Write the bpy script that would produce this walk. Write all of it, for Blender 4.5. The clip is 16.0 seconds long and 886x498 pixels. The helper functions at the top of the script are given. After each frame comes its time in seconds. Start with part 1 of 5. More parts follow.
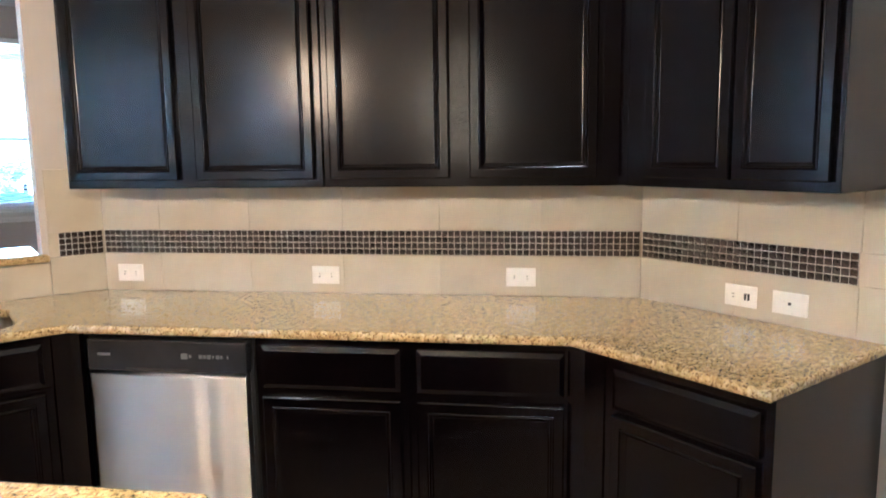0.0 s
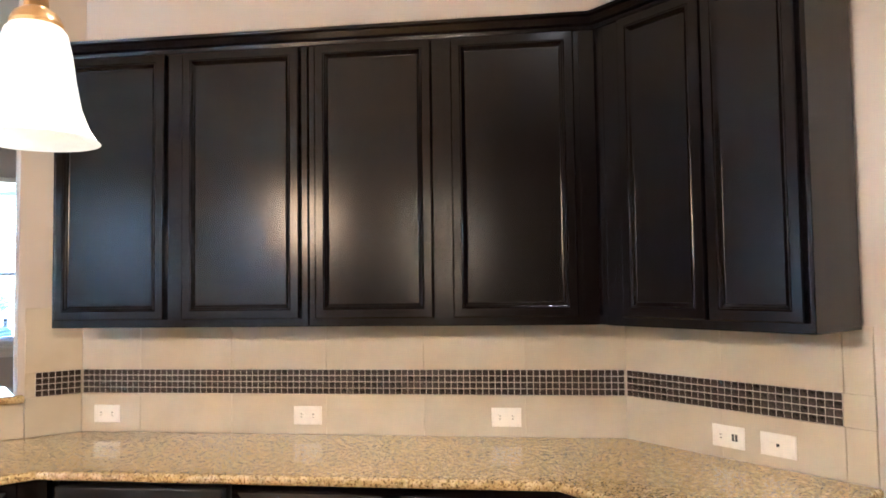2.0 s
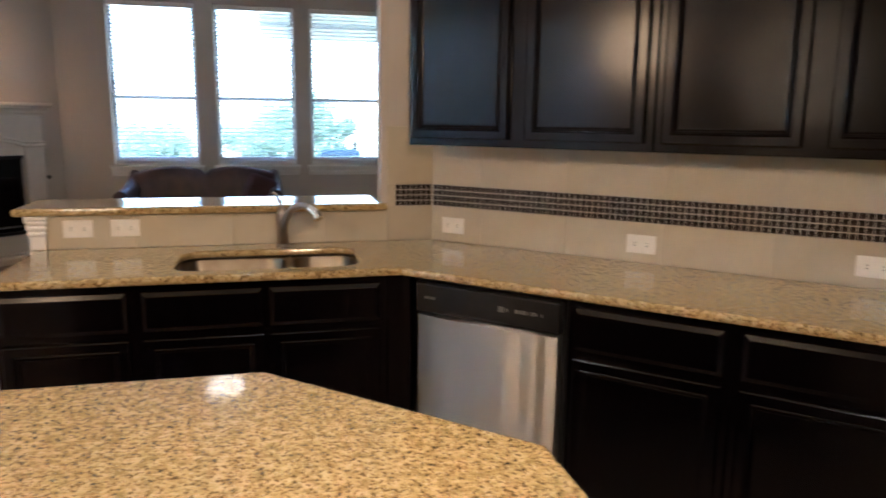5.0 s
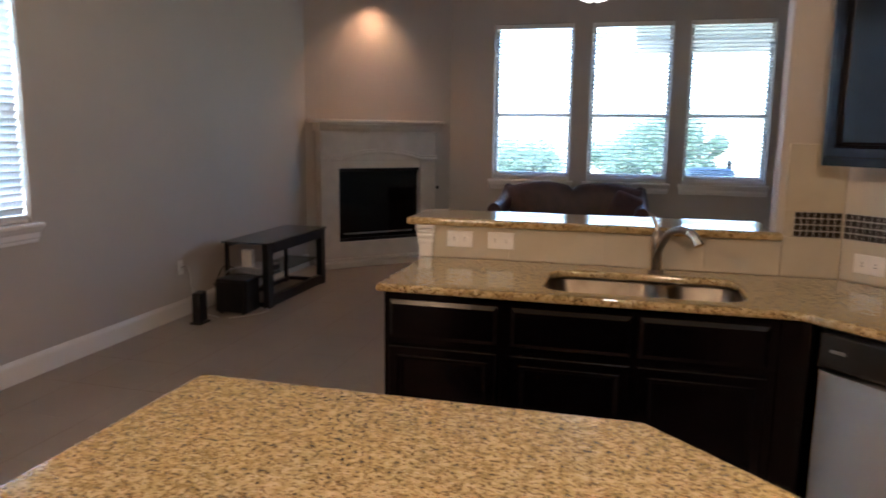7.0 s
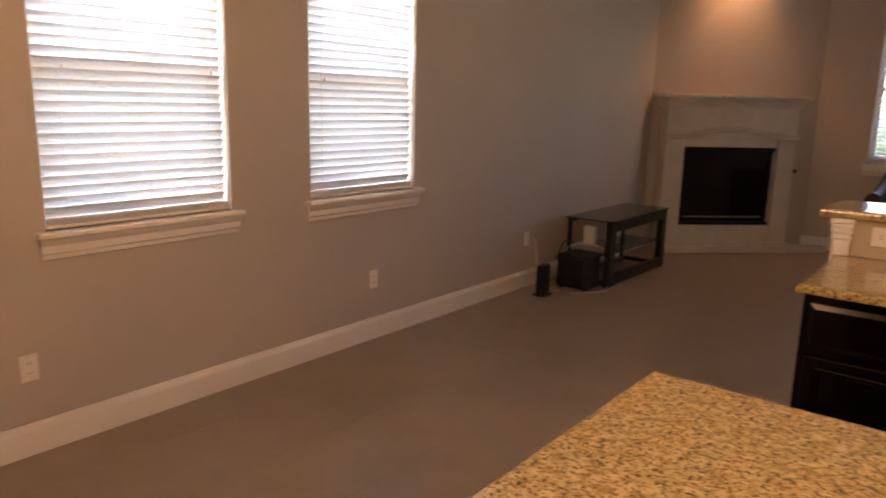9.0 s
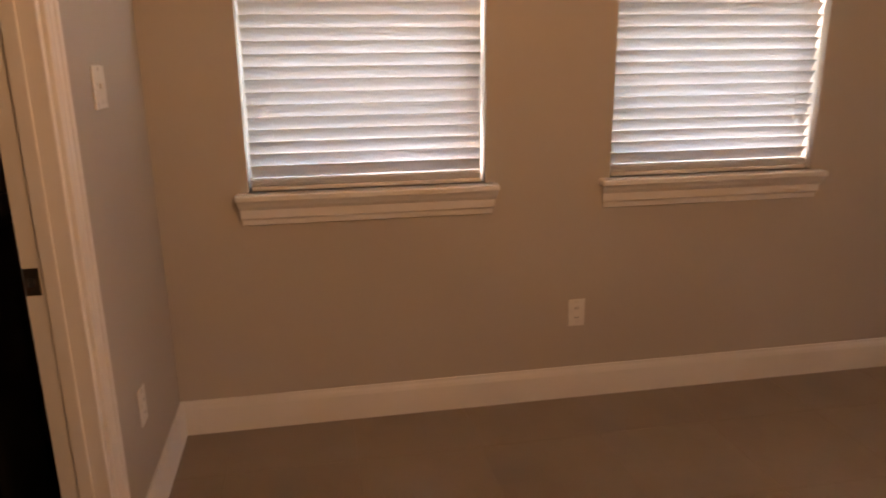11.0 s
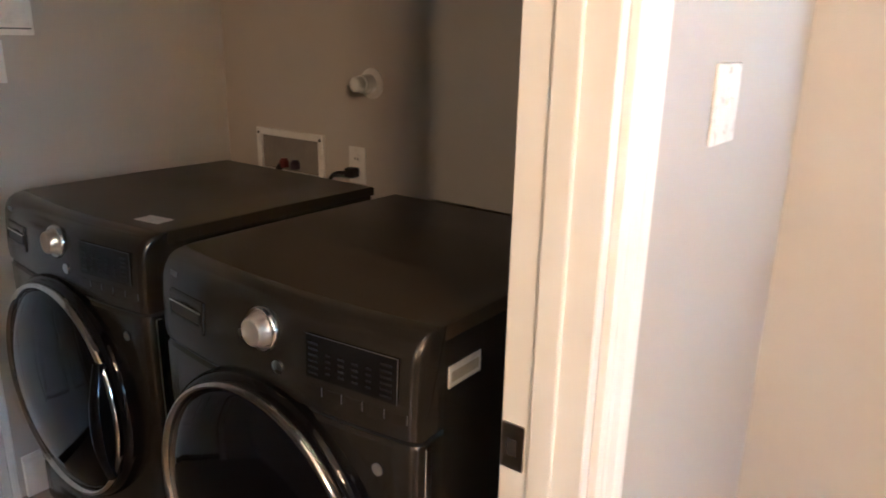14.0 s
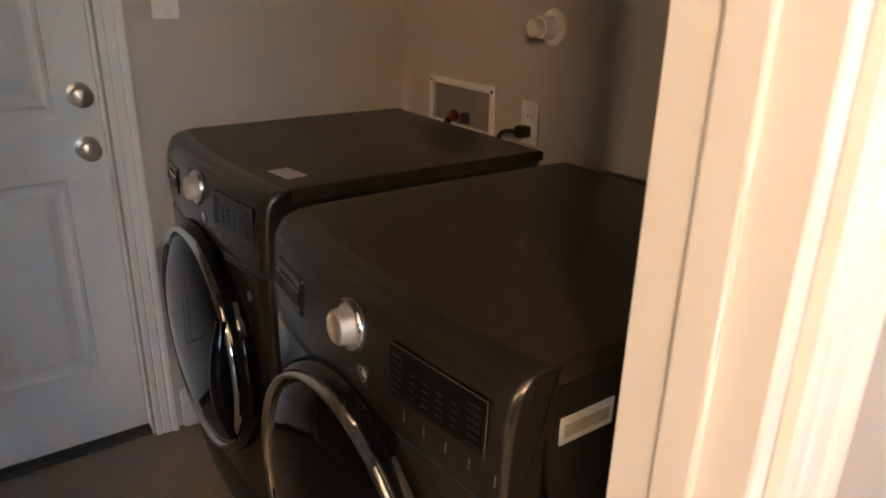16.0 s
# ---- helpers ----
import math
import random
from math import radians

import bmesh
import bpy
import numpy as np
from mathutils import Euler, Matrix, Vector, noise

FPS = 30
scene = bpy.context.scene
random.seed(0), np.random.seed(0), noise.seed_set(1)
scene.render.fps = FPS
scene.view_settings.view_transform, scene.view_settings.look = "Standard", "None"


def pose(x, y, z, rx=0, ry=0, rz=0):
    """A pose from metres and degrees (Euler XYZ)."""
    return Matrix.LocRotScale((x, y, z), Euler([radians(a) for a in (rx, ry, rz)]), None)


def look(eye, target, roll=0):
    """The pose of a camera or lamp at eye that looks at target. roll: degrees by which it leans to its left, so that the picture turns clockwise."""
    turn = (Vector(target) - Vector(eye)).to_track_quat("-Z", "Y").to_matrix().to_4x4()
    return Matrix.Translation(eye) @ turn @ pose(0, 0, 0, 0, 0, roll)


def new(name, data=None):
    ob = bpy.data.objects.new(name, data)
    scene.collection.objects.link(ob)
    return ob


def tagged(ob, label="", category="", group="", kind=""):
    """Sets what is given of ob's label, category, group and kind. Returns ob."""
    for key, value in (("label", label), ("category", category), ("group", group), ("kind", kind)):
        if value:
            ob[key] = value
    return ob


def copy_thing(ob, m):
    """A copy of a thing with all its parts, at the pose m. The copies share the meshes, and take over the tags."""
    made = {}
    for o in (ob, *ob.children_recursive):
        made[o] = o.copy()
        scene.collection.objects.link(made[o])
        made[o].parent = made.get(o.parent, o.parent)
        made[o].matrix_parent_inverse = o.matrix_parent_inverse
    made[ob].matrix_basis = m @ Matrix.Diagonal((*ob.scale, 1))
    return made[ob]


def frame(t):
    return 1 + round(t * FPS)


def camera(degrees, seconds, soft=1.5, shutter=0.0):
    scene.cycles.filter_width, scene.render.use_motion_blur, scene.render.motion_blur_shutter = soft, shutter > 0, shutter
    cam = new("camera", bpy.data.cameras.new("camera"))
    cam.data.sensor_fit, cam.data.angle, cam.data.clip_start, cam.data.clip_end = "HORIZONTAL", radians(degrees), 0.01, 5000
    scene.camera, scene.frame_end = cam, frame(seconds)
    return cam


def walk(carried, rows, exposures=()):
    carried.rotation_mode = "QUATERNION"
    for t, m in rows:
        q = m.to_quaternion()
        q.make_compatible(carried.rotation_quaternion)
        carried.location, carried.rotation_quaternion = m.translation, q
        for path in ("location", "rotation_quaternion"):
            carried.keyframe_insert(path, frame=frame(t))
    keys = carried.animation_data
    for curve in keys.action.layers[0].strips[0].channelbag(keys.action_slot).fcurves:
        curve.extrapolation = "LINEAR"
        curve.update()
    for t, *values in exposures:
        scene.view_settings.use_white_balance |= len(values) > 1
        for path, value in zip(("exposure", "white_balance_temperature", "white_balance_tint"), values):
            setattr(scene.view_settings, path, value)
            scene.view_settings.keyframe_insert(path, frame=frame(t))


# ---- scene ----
cam = camera(64.0, 16.0, soft=1.75, shutter=0.4)
PATH = [
    (0, (0.000, 0.000, 1.508), (1.179, 1.593, 1.235), -0.8),
    (0.5, (0.003, -0.007, 1.516), (1.220, 1.571, 1.355), -0.8),
    (1, (-0.004, -0.011, 1.527), (1.229, 1.563, 1.471), -0.7),
    (1.5, (-0.014, -0.023, 1.537), (1.212, 1.557, 1.593), -0.8),
    (2, (-0.012, -0.021, 1.536), (1.214, 1.556, 1.633), -0.8),
    (2.5, (-0.012, -0.019, 1.540), (1.215, 1.559, 1.613), -0.5),
    (3, (-0.010, -0.012, 1.530), (1.203, 1.577, 1.540), -0.1),
    (3.5, (-0.014, 0.004, 1.521), (1.148, 1.627, 1.393), 0.3),
    (4, (-0.050, 0.024, 1.499), (1.008, 1.703, 1.253), 0.6),
    (4.5, (-0.088, 0.050, 1.491), (0.698, 1.859, 1.157), 0.6),
    (4.7, (-0.096, 0.067, 1.488), (0.558, 1.923, 1.130), 0.7),
    (6.8, (-0.146, 0.286, 1.481), (-0.565, 2.213, 1.153), 0.6),
    (7, (-0.180, 0.294, 1.480), (-0.679, 2.203, 1.157), 0.7),
    (7.5, (-0.280, 0.309, 1.482), (-0.979, 2.153, 1.147), 0.7),
    (8, (-0.399, 0.297, 1.487), (-1.313, 2.042, 1.146), 1.0),
    (8.5, (-0.504, 0.284, 1.486), (-1.596, 1.919, 1.123), 1.0),
    (9, (-0.579, 0.266, 1.478), (-1.804, 1.794, 1.071), 1.3),
    (9.5, (-0.662, 0.304, 1.469), (-2.128, 1.588, 1.019), 0.6),
    (10, (-0.796, 0.334, 1.456), (-2.522, 1.230, 0.989), 0.3),
    (10.2, (-0.836, 0.337, 1.436), (-2.627, 1.089, 0.961), 0.2),
    (12.3, (-1.491, 0.280, 1.396), (-3.400, -0.024, 0.884), -0.6),
    (12.5, (-1.580, 0.292, 1.400), (-3.464, -0.176, 0.919), -0.1),
    (13, (-1.716, 0.272, 1.395), (-3.488, -0.508, 0.894), -0.5),
    (13.5, (-1.854, 0.182, 1.386), (-3.487, -0.832, 0.832), -0.5),
    (14, (-2.003, 0.080, 1.409), (-3.536, -1.069, 0.836), 1.2),
    (14.5, (-2.102, 0.039, 1.394), (-3.507, -1.240, 0.770), 0.7),
    (15, (-2.236, 0.038, 1.404), (-3.468, -1.405, 0.774), 0.8),
    (15.5, (-2.294, 0.033, 1.402), (-3.405, -1.497, 0.750), 0.2),
    (16, (-2.305, -0.033, 1.391), (-3.387, -1.552, 0.667), 1.3),
]
EXPOSURES = [
    (0.0, 4.85, 4350, 6), (2.0, 4.82, 4650, 9), (3.2, 4.82, 4550, 7), (4.0, 4.75, 4600, 7), (4.6, 4.0, 4800, 9), (7.0, 3.32, 5100, 14), (7.5, 3.22, 6500, 25), (8.5, 3.25, 7000, 29), (9.5, 3.05, 7100, 30),
    (10.2, 2.57, 7600, 32), (12.5, 3.02, 7600, 29), (13.0, 3.27, 7600, 29), (13.5, 4.2, 5350, 12), (14.2, 4.9, 4800, 8), (16.0, 4.78, 5250, 11),
]
walk(cam, [(t, look(eye, target, roll)) for t, eye, target, roll in PATH],
     exposures=EXPOSURES)

# ---- world and lights ----
world = bpy.data.worlds.new("sky")
scene.world = world
world.use_nodes = True
wn = world.node_tree.nodes
sky = wn.new("ShaderNodeTexSky")
sky.sky_type = "NISHITA"
sky.sun_disc = False
sky.sun_elevation = radians(48)
sky.sun_rotation = radians(196)
wn["Background"].inputs["Strength"].default_value = 0.15
world.node_tree.links.new(sky.outputs[0], wn["Background"].inputs["Color"])


def lamp(name, kind, place, power, colour, target=None, **extra):
    data = bpy.data.lights.new(name, kind)
    data.energy = power
    data.color = colour
    for key, value in extra.items():
        if key == "size":
            data.shape = "RECTANGLE"
            data.size, data.size_y = value
        elif key == "radius":
            data.shadow_soft_size = value
        elif key == "cone":
            data.spot_size = radians(value)
            data.spot_blend = 0.8
    ob = new(name, data)
    ob.matrix_world = look(place, target) if target else pose(*place)
    return ob


sun = lamp("sun", "SUN", (-4, -14, 22), 5.0, (1.0, 0.95, 0.88), target=(0, 0, 0))
sun.data.angle = radians(0.5)
WARM = (1.0, 0.85, 0.68)
DAY = (0.62, 0.87, 1.0)
PENDANT = (0.116, 0.915)
# Added fill spots for the kitchen, no such fixtures known: x, y, watts.
KITCHEN_FILLS = [(0.95, 0.75, 3.2), (-0.25, 2.25, 0.4)]
BREAKFAST = (-1.45, 1.07)
lamp("pendant_bulb", "POINT", (*PENDANT, 1.79), 3.6, (1.0, 0.62, 0.31), radius=0.045)
for cx_, cy_, watts in KITCHEN_FILLS:
    lamp("kitchen_fill", "SPOT", (cx_, cy_, 3.03), watts, WARM, target=(cx_, cy_, 0), cone=146, radius=0.05)
lamp("breakfast_bulb", "POINT", (*BREAKFAST, 2.04), 7.2, (1.0, 0.56, 0.25), radius=0.19)
lamp("corner_spot", "SPOT", (-2.87, 7.83, 3.03), 5.4, (1.0, 0.50, 0.22), target=(-2.89, 7.85, 1.0), cone=110, radius=0.05)
FAMILY_LAMP = (-0.51, 5.95, 2.45)
lamp("fan_bulb", "POINT", (-0.51, 5.95, 2.55), 0.7, WARM, radius=0.05)
LEFT_WINDOWS = [(0.09, 0.96), (1.46, 2.34), (2.85, 3.72)]
for a, b in LEFT_WINDOWS:
    lamp("window_daylight", "AREA", (-5.4, (a + b) / 2, 3.3), 58, DAY, target=(-3.6, (a + b) / 2, 1.65), size=(1.3, 1.8))

# ---- materials ----


def material(name):
    m = bpy.data.materials.new(name)
    m.use_nodes = True
    n = m.node_tree.nodes
    return m, n, m.node_tree.links, n["Principled BSDF"]


def put(b, **values):
    for key, value in values.items():
        b.inputs[key.replace("_", " ")].default_value = value


def coords(n, l, scale=1.0, obj=True):
    tc = n.new("ShaderNodeTexCoord")
    mp = n.new("ShaderNodeMapping")
    mp.inputs["Scale"].default_value = (scale,) * 3 if not isinstance(scale, tuple) else scale
    l.new(tc.outputs["Object"], mp.inputs[0])
    return mp.outputs[0]


def noise_tex(n, l, vec, scale, detail=4, rough=0.55):
    t = n.new("ShaderNodeTexNoise")
    t.inputs["Scale"].default_value = scale
    t.inputs["Detail"].default_value = detail
    t.inputs["Roughness"].default_value = rough
    l.new(vec, t.inputs["Vector"])
    return t.outputs["Fac"]


def ramp(n, l, fac, stops):
    r = n.new("ShaderNodeValToRGB")
    e = r.color_ramp.elements
    while len(e) < len(stops):
        e.new(0.5)
    for k, (p, c) in zip(e, stops):
        k.position, k.color = p, (*c, 1)
    l.new(fac, r.inputs[0])
    return r.outputs[0]


def mix(n, l, fac, a, b, kind="MIX"):
    m = n.new("ShaderNodeMix")
    m.data_type, m.blend_type = "RGBA", kind
    for sock, value in ((m.inputs[0], fac), (m.inputs[6], a), (m.inputs[7], b)):
        if hasattr(value, "is_linked"):
            l.new(value, sock)
        else:
            sock.default_value = value if not isinstance(value, tuple) else (*value, 1)
    return m.outputs[2]


def bump(n, l, b, height, strength, distance=0.002):
    k = n.new("ShaderNodeBump")
    k.inputs["Strength"].default_value = strength
    k.inputs["Distance"].default_value = distance
    l.new(height, k.inputs["Height"])
    l.new(k.outputs[0], b.inputs["Normal"])


def surface(name, a, b, scale=6.0, rough=(0.4, 0.55), grain=120.0, relief=0.15, metal=0.0, stretch=None, coat=0.0, spread=0.0, gloss=0.5):
    """Two tones in a slow noise, a fine grain in relief, an uneven gloss; spread: how far single pieces differ."""
    m, n, l, p = material(name)
    v = coords(n, l, stretch or 1.0)
    slow, fine = noise_tex(n, l, v, scale), noise_tex(n, l, v, grain, 3)
    col = ramp(n, l, slow, [(0.35, a), (0.65, b)])
    if spread:
        oi = n.new("ShaderNodeObjectInfo")
        hs = n.new("ShaderNodeHueSaturation")
        mr = n.new("ShaderNodeMapRange")
        l.new(oi.outputs["Random"], mr.inputs[0])
        mr.inputs[3].default_value, mr.inputs[4].default_value = 1 - spread, 1 + spread
        l.new(mr.outputs[0], hs.inputs["Value"])
        l.new(col, hs.inputs["Color"])
        col = hs.outputs[0]
    l.new(col, p.inputs["Base Color"])
    rr = n.new("ShaderNodeMapRange")
    l.new(slow, rr.inputs[0])
    rr.inputs[1].default_value, rr.inputs[2].default_value = 0.3, 0.7
    rr.inputs[3].default_value, rr.inputs[4].default_value = rough
    l.new(rr.outputs[0], p.inputs["Roughness"])
    put(p, Metallic=metal, Coat_Weight=coat, Specular_IOR_Level=gloss)
    p.inputs["Coat Roughness"].default_value = 0.2
    if relief:
        bump(n, l, p, fine, relief)
    return m


def granite(name, tone=1.0):
    m, n, l, p = material(name)
    v = coords(n, l)
    big = noise_tex(n, l, v, 48, 3, 0.6)
    mid = noise_tex(n, l, v, 118, 2, 0.6)
    small = noise_tex(n, l, v, 205, 2, 0.7)
    base = ramp(n, l, big, [(0.34, (0.30 * tone, 0.22 * tone, 0.085)), (0.50, (0.455 * tone, 0.343 * tone, 0.145)), (0.64, (0.57 * tone, 0.447 * tone, 0.235))])
    dark = ramp(n, l, mid, [(0.36, (0.15, 0.11, 0.075)), (0.43, (0.55, 0.46, 0.35)), (0.47, (1, 1, 1))])
    pale = ramp(n, l, small, [(0.62, (0, 0, 0)), (0.70, (1, 1, 1))])
    c = mix(n, l, 0.85, base, dark, "MULTIPLY")
    c = mix(n, l, pale, c, (0.64, 0.56, 0.37))
    l.new(c, p.inputs["Base Color"])
    put(p, Roughness=0.09, Specular_IOR_Level=0.75, Coat_Weight=0.5)
    p.inputs["Coat Roughness"].default_value = 0.02
    return m


def plain(name, colour, rough=0.4, metal=0.0, **more):
    m, n, l, p = material(name)
    put(p, Base_Color=(*colour, 1), Roughness=rough, Metallic=metal, **more)
    v = coords(n, l)
    bump(n, l, p, noise_tex(n, l, v, 90, 3), 0.05, 0.001)
    return m


def glowing(name, colour, strength, base=(0.9, 0.85, 0.75)):
    m, n, l, p = material(name)
    put(p, Base_Color=(*base, 1), Roughness=0.35, Emission_Color=(*colour, 1), Emission_Strength=strength)
    return m


PAINT = surface("greige_wall_paint", (0.50, 0.455, 0.40), (0.53, 0.485, 0.43), 1.3, (0.6, 0.75), 260, 0.25)
CEIL = surface("white_ceiling_paint", (0.74, 0.72, 0.68), (0.78, 0.76, 0.72), 1.5, (0.8, 0.9), 140, 0.4)
TRIM = surface("white_trim_paint", (0.80, 0.78, 0.74), (0.85, 0.83, 0.79), 2.0, (0.3, 0.42), 60, 0.05)
ESPRESSO = surface("espresso_stained_wood", (0.0012, 0.0008, 0.0012), (0.0020, 0.0013, 0.0018), 5, (0.16, 0.19), 40, 0.0, stretch=(6, 6, 0.7), gloss=0.27)
GRANITE = granite("speckled_tan_granite")
TILE = surface("beige_wall_tile", (0.475, 0.425, 0.318), (0.53, 0.48, 0.368), 5, (0.34, 0.46), 70, 0.12, spread=0.035)
GROUT = surface("grey_grout", (0.45, 0.40, 0.30), (0.50, 0.45, 0.34), 30, (0.8, 0.9), 300, 0.3)
LIGHT_GROUT = surface("pale_mosaic_grout", (0.52, 0.50, 0.45), (0.60, 0.58, 0.53), 30, (0.7, 0.85), 300, 0.2)
MOSAIC = surface("dark_brown_glass_mosaic", (0.020, 0.016, 0.014), (0.055, 0.042, 0.034), 90, (0.10, 0.22), 200, 0.08, coat=0.3, spread=0.3)
FLOOR = surface("taupe_floor_tile", (0.255, 0.198, 0.150), (0.31, 0.243, 0.190), 2.2, (0.28, 0.38), 60, 0.08)
FLOOR_GROUT = surface("taupe_floor_grout", (0.238, 0.184, 0.140), (0.29, 0.226, 0.178), 2.2, (0.6, 0.7), 200, 0.2)
STEEL = surface("brushed_stainless_steel", (0.52, 0.50, 0.465), (0.56, 0.54, 0.50), 2, (0.40, 0.44), 300, 0.0, 1.0)
for node in STEEL.node_tree.nodes:
    if node.type == "BSDF_PRINCIPLED":
        node.inputs["Anisotropic"].default_value = 1.0
        node.inputs["Anisotropic Rotation"].default_value = 0.25
        tangent = STEEL.node_tree.nodes.new("ShaderNodeTangent")
        tangent.direction_type, tangent.axis = "RADIAL", "Z"
        STEEL.node_tree.links.new(tangent.outputs[0], node.inputs["Tangent"])
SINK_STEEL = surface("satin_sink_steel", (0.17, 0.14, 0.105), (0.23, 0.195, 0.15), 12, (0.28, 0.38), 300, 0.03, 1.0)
CHROME = plain("polished_chrome", (0.80, 0.79, 0.77), 0.07, 1.0)
DIAL = plain("pale_silver_dial", (0.50, 0.46, 0.40), 0.28, 0.35)
NICKEL = plain("brushed_nickel", (0.42, 0.38, 0.33), 0.28, 1.0)
BRASS = plain("antique_brass", (0.50, 0.33, 0.14), 0.30, 1.0)
BLACK = surface("black_plastic", (0.010, 0.010, 0.011), (0.016, 0.016, 0.017), 9, (0.30, 0.42), 200, 0.06, gloss=0.3)
GLOSS_BLACK = plain("gloss_black_glass", (0.004, 0.004, 0.005), 0.06, 0.0, Specular_IOR_Level=0.4)
SOOT = surface("sooty_firebox_panel", (0.008, 0.007, 0.007), (0.02, 0.017, 0.015), 7, (0.7, 0.9), 80, 0.5)
GRAPHITE = surface("graphite_steel_paint", (0.078, 0.071, 0.063), (0.094, 0.085, 0.076), 4, (0.17, 0.23), 400, 0.04, 0.75)
GRAPHITE_TOP = surface("graphite_top_panel", (0.044, 0.033, 0.021), (0.048, 0.036, 0.024), 5, (0.36, 0.40), 300, 0.03, 0.35)
PLATE = surface("white_plastic_plate", (0.80, 0.78, 0.73), (0.84, 0.82, 0.77), 30, (0.25, 0.35), 200, 0.03)
SLOT = plain("dark_slot", (0.03, 0.028, 0.026), 0.5)
GREYMARK = plain("grey_print", (0.15, 0.15, 0.15), 0.5)
DIMMARK = plain("dim_display_print", (0.010, 0.010, 0.010), 0.5)
RIM = plain("dark_chrome_rim", (0.72, 0.69, 0.64), 0.05, 1.0)
STONE = surface("cream_cast_stone", (0.60, 0.545, 0.47), (0.67, 0.61, 0.53), 6, (0.55, 0.7), 90, 0.2)
LEATHER = surface("dark_burgundy_leather", (0.035, 0.016, 0.016), (0.065, 0.030, 0.028), 7, (0.32, 0.48), 110, 0.4)
GLASSTOP = plain("tinted_glass_shelf", (0.22, 0.27, 0.26), 0.05, 0.0, Transmission_Weight=0.85)
CABLE = plain("pale_cable", (0.55, 0.53, 0.5), 0.5)
DARK_CABLE = plain("black_cable", (0.015, 0.014, 0.014), 0.5)
RED = plain("red_valve", (0.16, 0.02, 0.018), 0.4)
BLUE = plain("blue_valve", (0.05, 0.03, 0.05), 0.4)
LAWN = surface("dry_lawn", (0.20, 0.21, 0.12), (0.32, 0.31, 0.21), 2.0, (0.8, 0.95), 40, 0.6)
BARK = surface("bark", (0.09, 0.065, 0.045), (0.15, 0.11, 0.08), 9, (0.8, 0.95), 50, 0.8)
RUBBER = plain("tyre_rubber", (0.02, 0.02, 0.02), 0.8)
SHADE = glowing("frosted_glass_shade", (1.0, 0.74, 0.44), 0.036)
BOWL = glowing("frosted_glass_bowl", (1.0, 0.82, 0.60), 0.3)
CAN_GLOW = glowing("recessed_lamp_face", (1.0, 0.80, 0.55), 2.0)
DISPLAY = plain("black_display_panel", (0.008, 0.008, 0.009), 0.15)


def slat_material():
    m, n, l, p = material("white_blind_slat")
    put(p, Base_Color=(0.80, 0.80, 0.80, 1), Roughness=0.45)
    t = n.new("ShaderNodeBsdfTranslucent")
    t.inputs["Color"].default_value = (0.78, 0.79, 0.82, 1)
    s = n.new("ShaderNodeMixShader")
    s.inputs[0].default_value = 0.09
    l.new(p.outputs[0], s.inputs[1])
    l.new(t.outputs[0], s.inputs[2])
    l.new(s.outputs[0], n["Material Output"].inputs["Surface"])
    return m


def pane_material():
    m, n, l, p = material("window_glass")
    tr = n.new("ShaderNodeBsdfTransparent")
    gl = n.new("ShaderNodeBsdfGlossy")
    gl.inputs["Roughness"].default_value = 0.02
    s = n.new("ShaderNodeMixShader")
    s.inputs[0].default_value = 0.06
    l.new(tr.outputs[0], s.inputs[1])
    l.new(gl.outputs[0], s.inputs[2])
    l.new(s.outputs[0], n["Material Output"].inputs["Surface"])
    return m


def screen_material():
    m, n, l, p = material("insect_screen_mesh")
    put(p, Base_Color=(0.03, 0.03, 0.032, 1), Roughness=0.7)
    tr = n.new("ShaderNodeBsdfTransparent")
    s = n.new("ShaderNodeMixShader")
    s.inputs[0].default_value = 0.17
    l.new(tr.outputs[0], s.inputs[1])
    l.new(p.outputs[0], s.inputs[2])
    l.new(s.outputs[0], n["Material Output"].inputs["Surface"])
    return m


def leaf_material():
    m, n, l, p = material("thin_green_leaf")
    v = coords(n, l)
    col = ramp(n, l, noise_tex(n, l, v, 3.0), [(0.35, (0.12, 0.18, 0.12)), (0.65, (0.19, 0.26, 0.18))])
    l.new(col, p.inputs["Base Color"])
    put(p, Roughness=0.55)
    t = n.new("ShaderNodeBsdfTranslucent")
    t.inputs["Color"].default_value = (0.32, 0.42, 0.36, 1)
    mx = n.new("ShaderNodeMixShader")
    mx.inputs[0].default_value = 0.5
    l.new(p.outputs[0], mx.inputs[1])
    l.new(t.outputs[0], mx.inputs[2])
    l.new(mx.outputs[0], n["Material Output"].inputs["Surface"])
    return m


LEAF = leaf_material()
SLAT = slat_material()
PANE = pane_material()
SCREEN = screen_material()

# ---- mesh helpers ----


def finish(bm, name, mat, smooth=None):
    me = bpy.data.meshes.new(name)
    bmesh.ops.recalc_face_normals(bm, faces=bm.faces[:])
    bm.to_mesh(me)
    bm.free()
    me.materials.append(mat)
    if smooth:
        me.shade_smooth()
        if smooth < 180:
            me.set_sharp_from_angle(angle=radians(smooth))
    return me


def part(name, bm, mat, parent=None, label="", smooth=None, at=None):
    """One mesh object under a thing or a part."""
    ob = new(name, finish(bm, name, mat, smooth) if isinstance(bm, bmesh.types.BMesh) else bm)
    ob.parent = parent
    if at:
        ob.matrix_basis = at
    return tagged(ob, label)


def thing(name, m, label, category, group="", kind=""):
    ob = new(name)
    ob.empty_display_size = 0.1
    ob.matrix_basis = m
    return tagged(ob, label, category, group, kind)


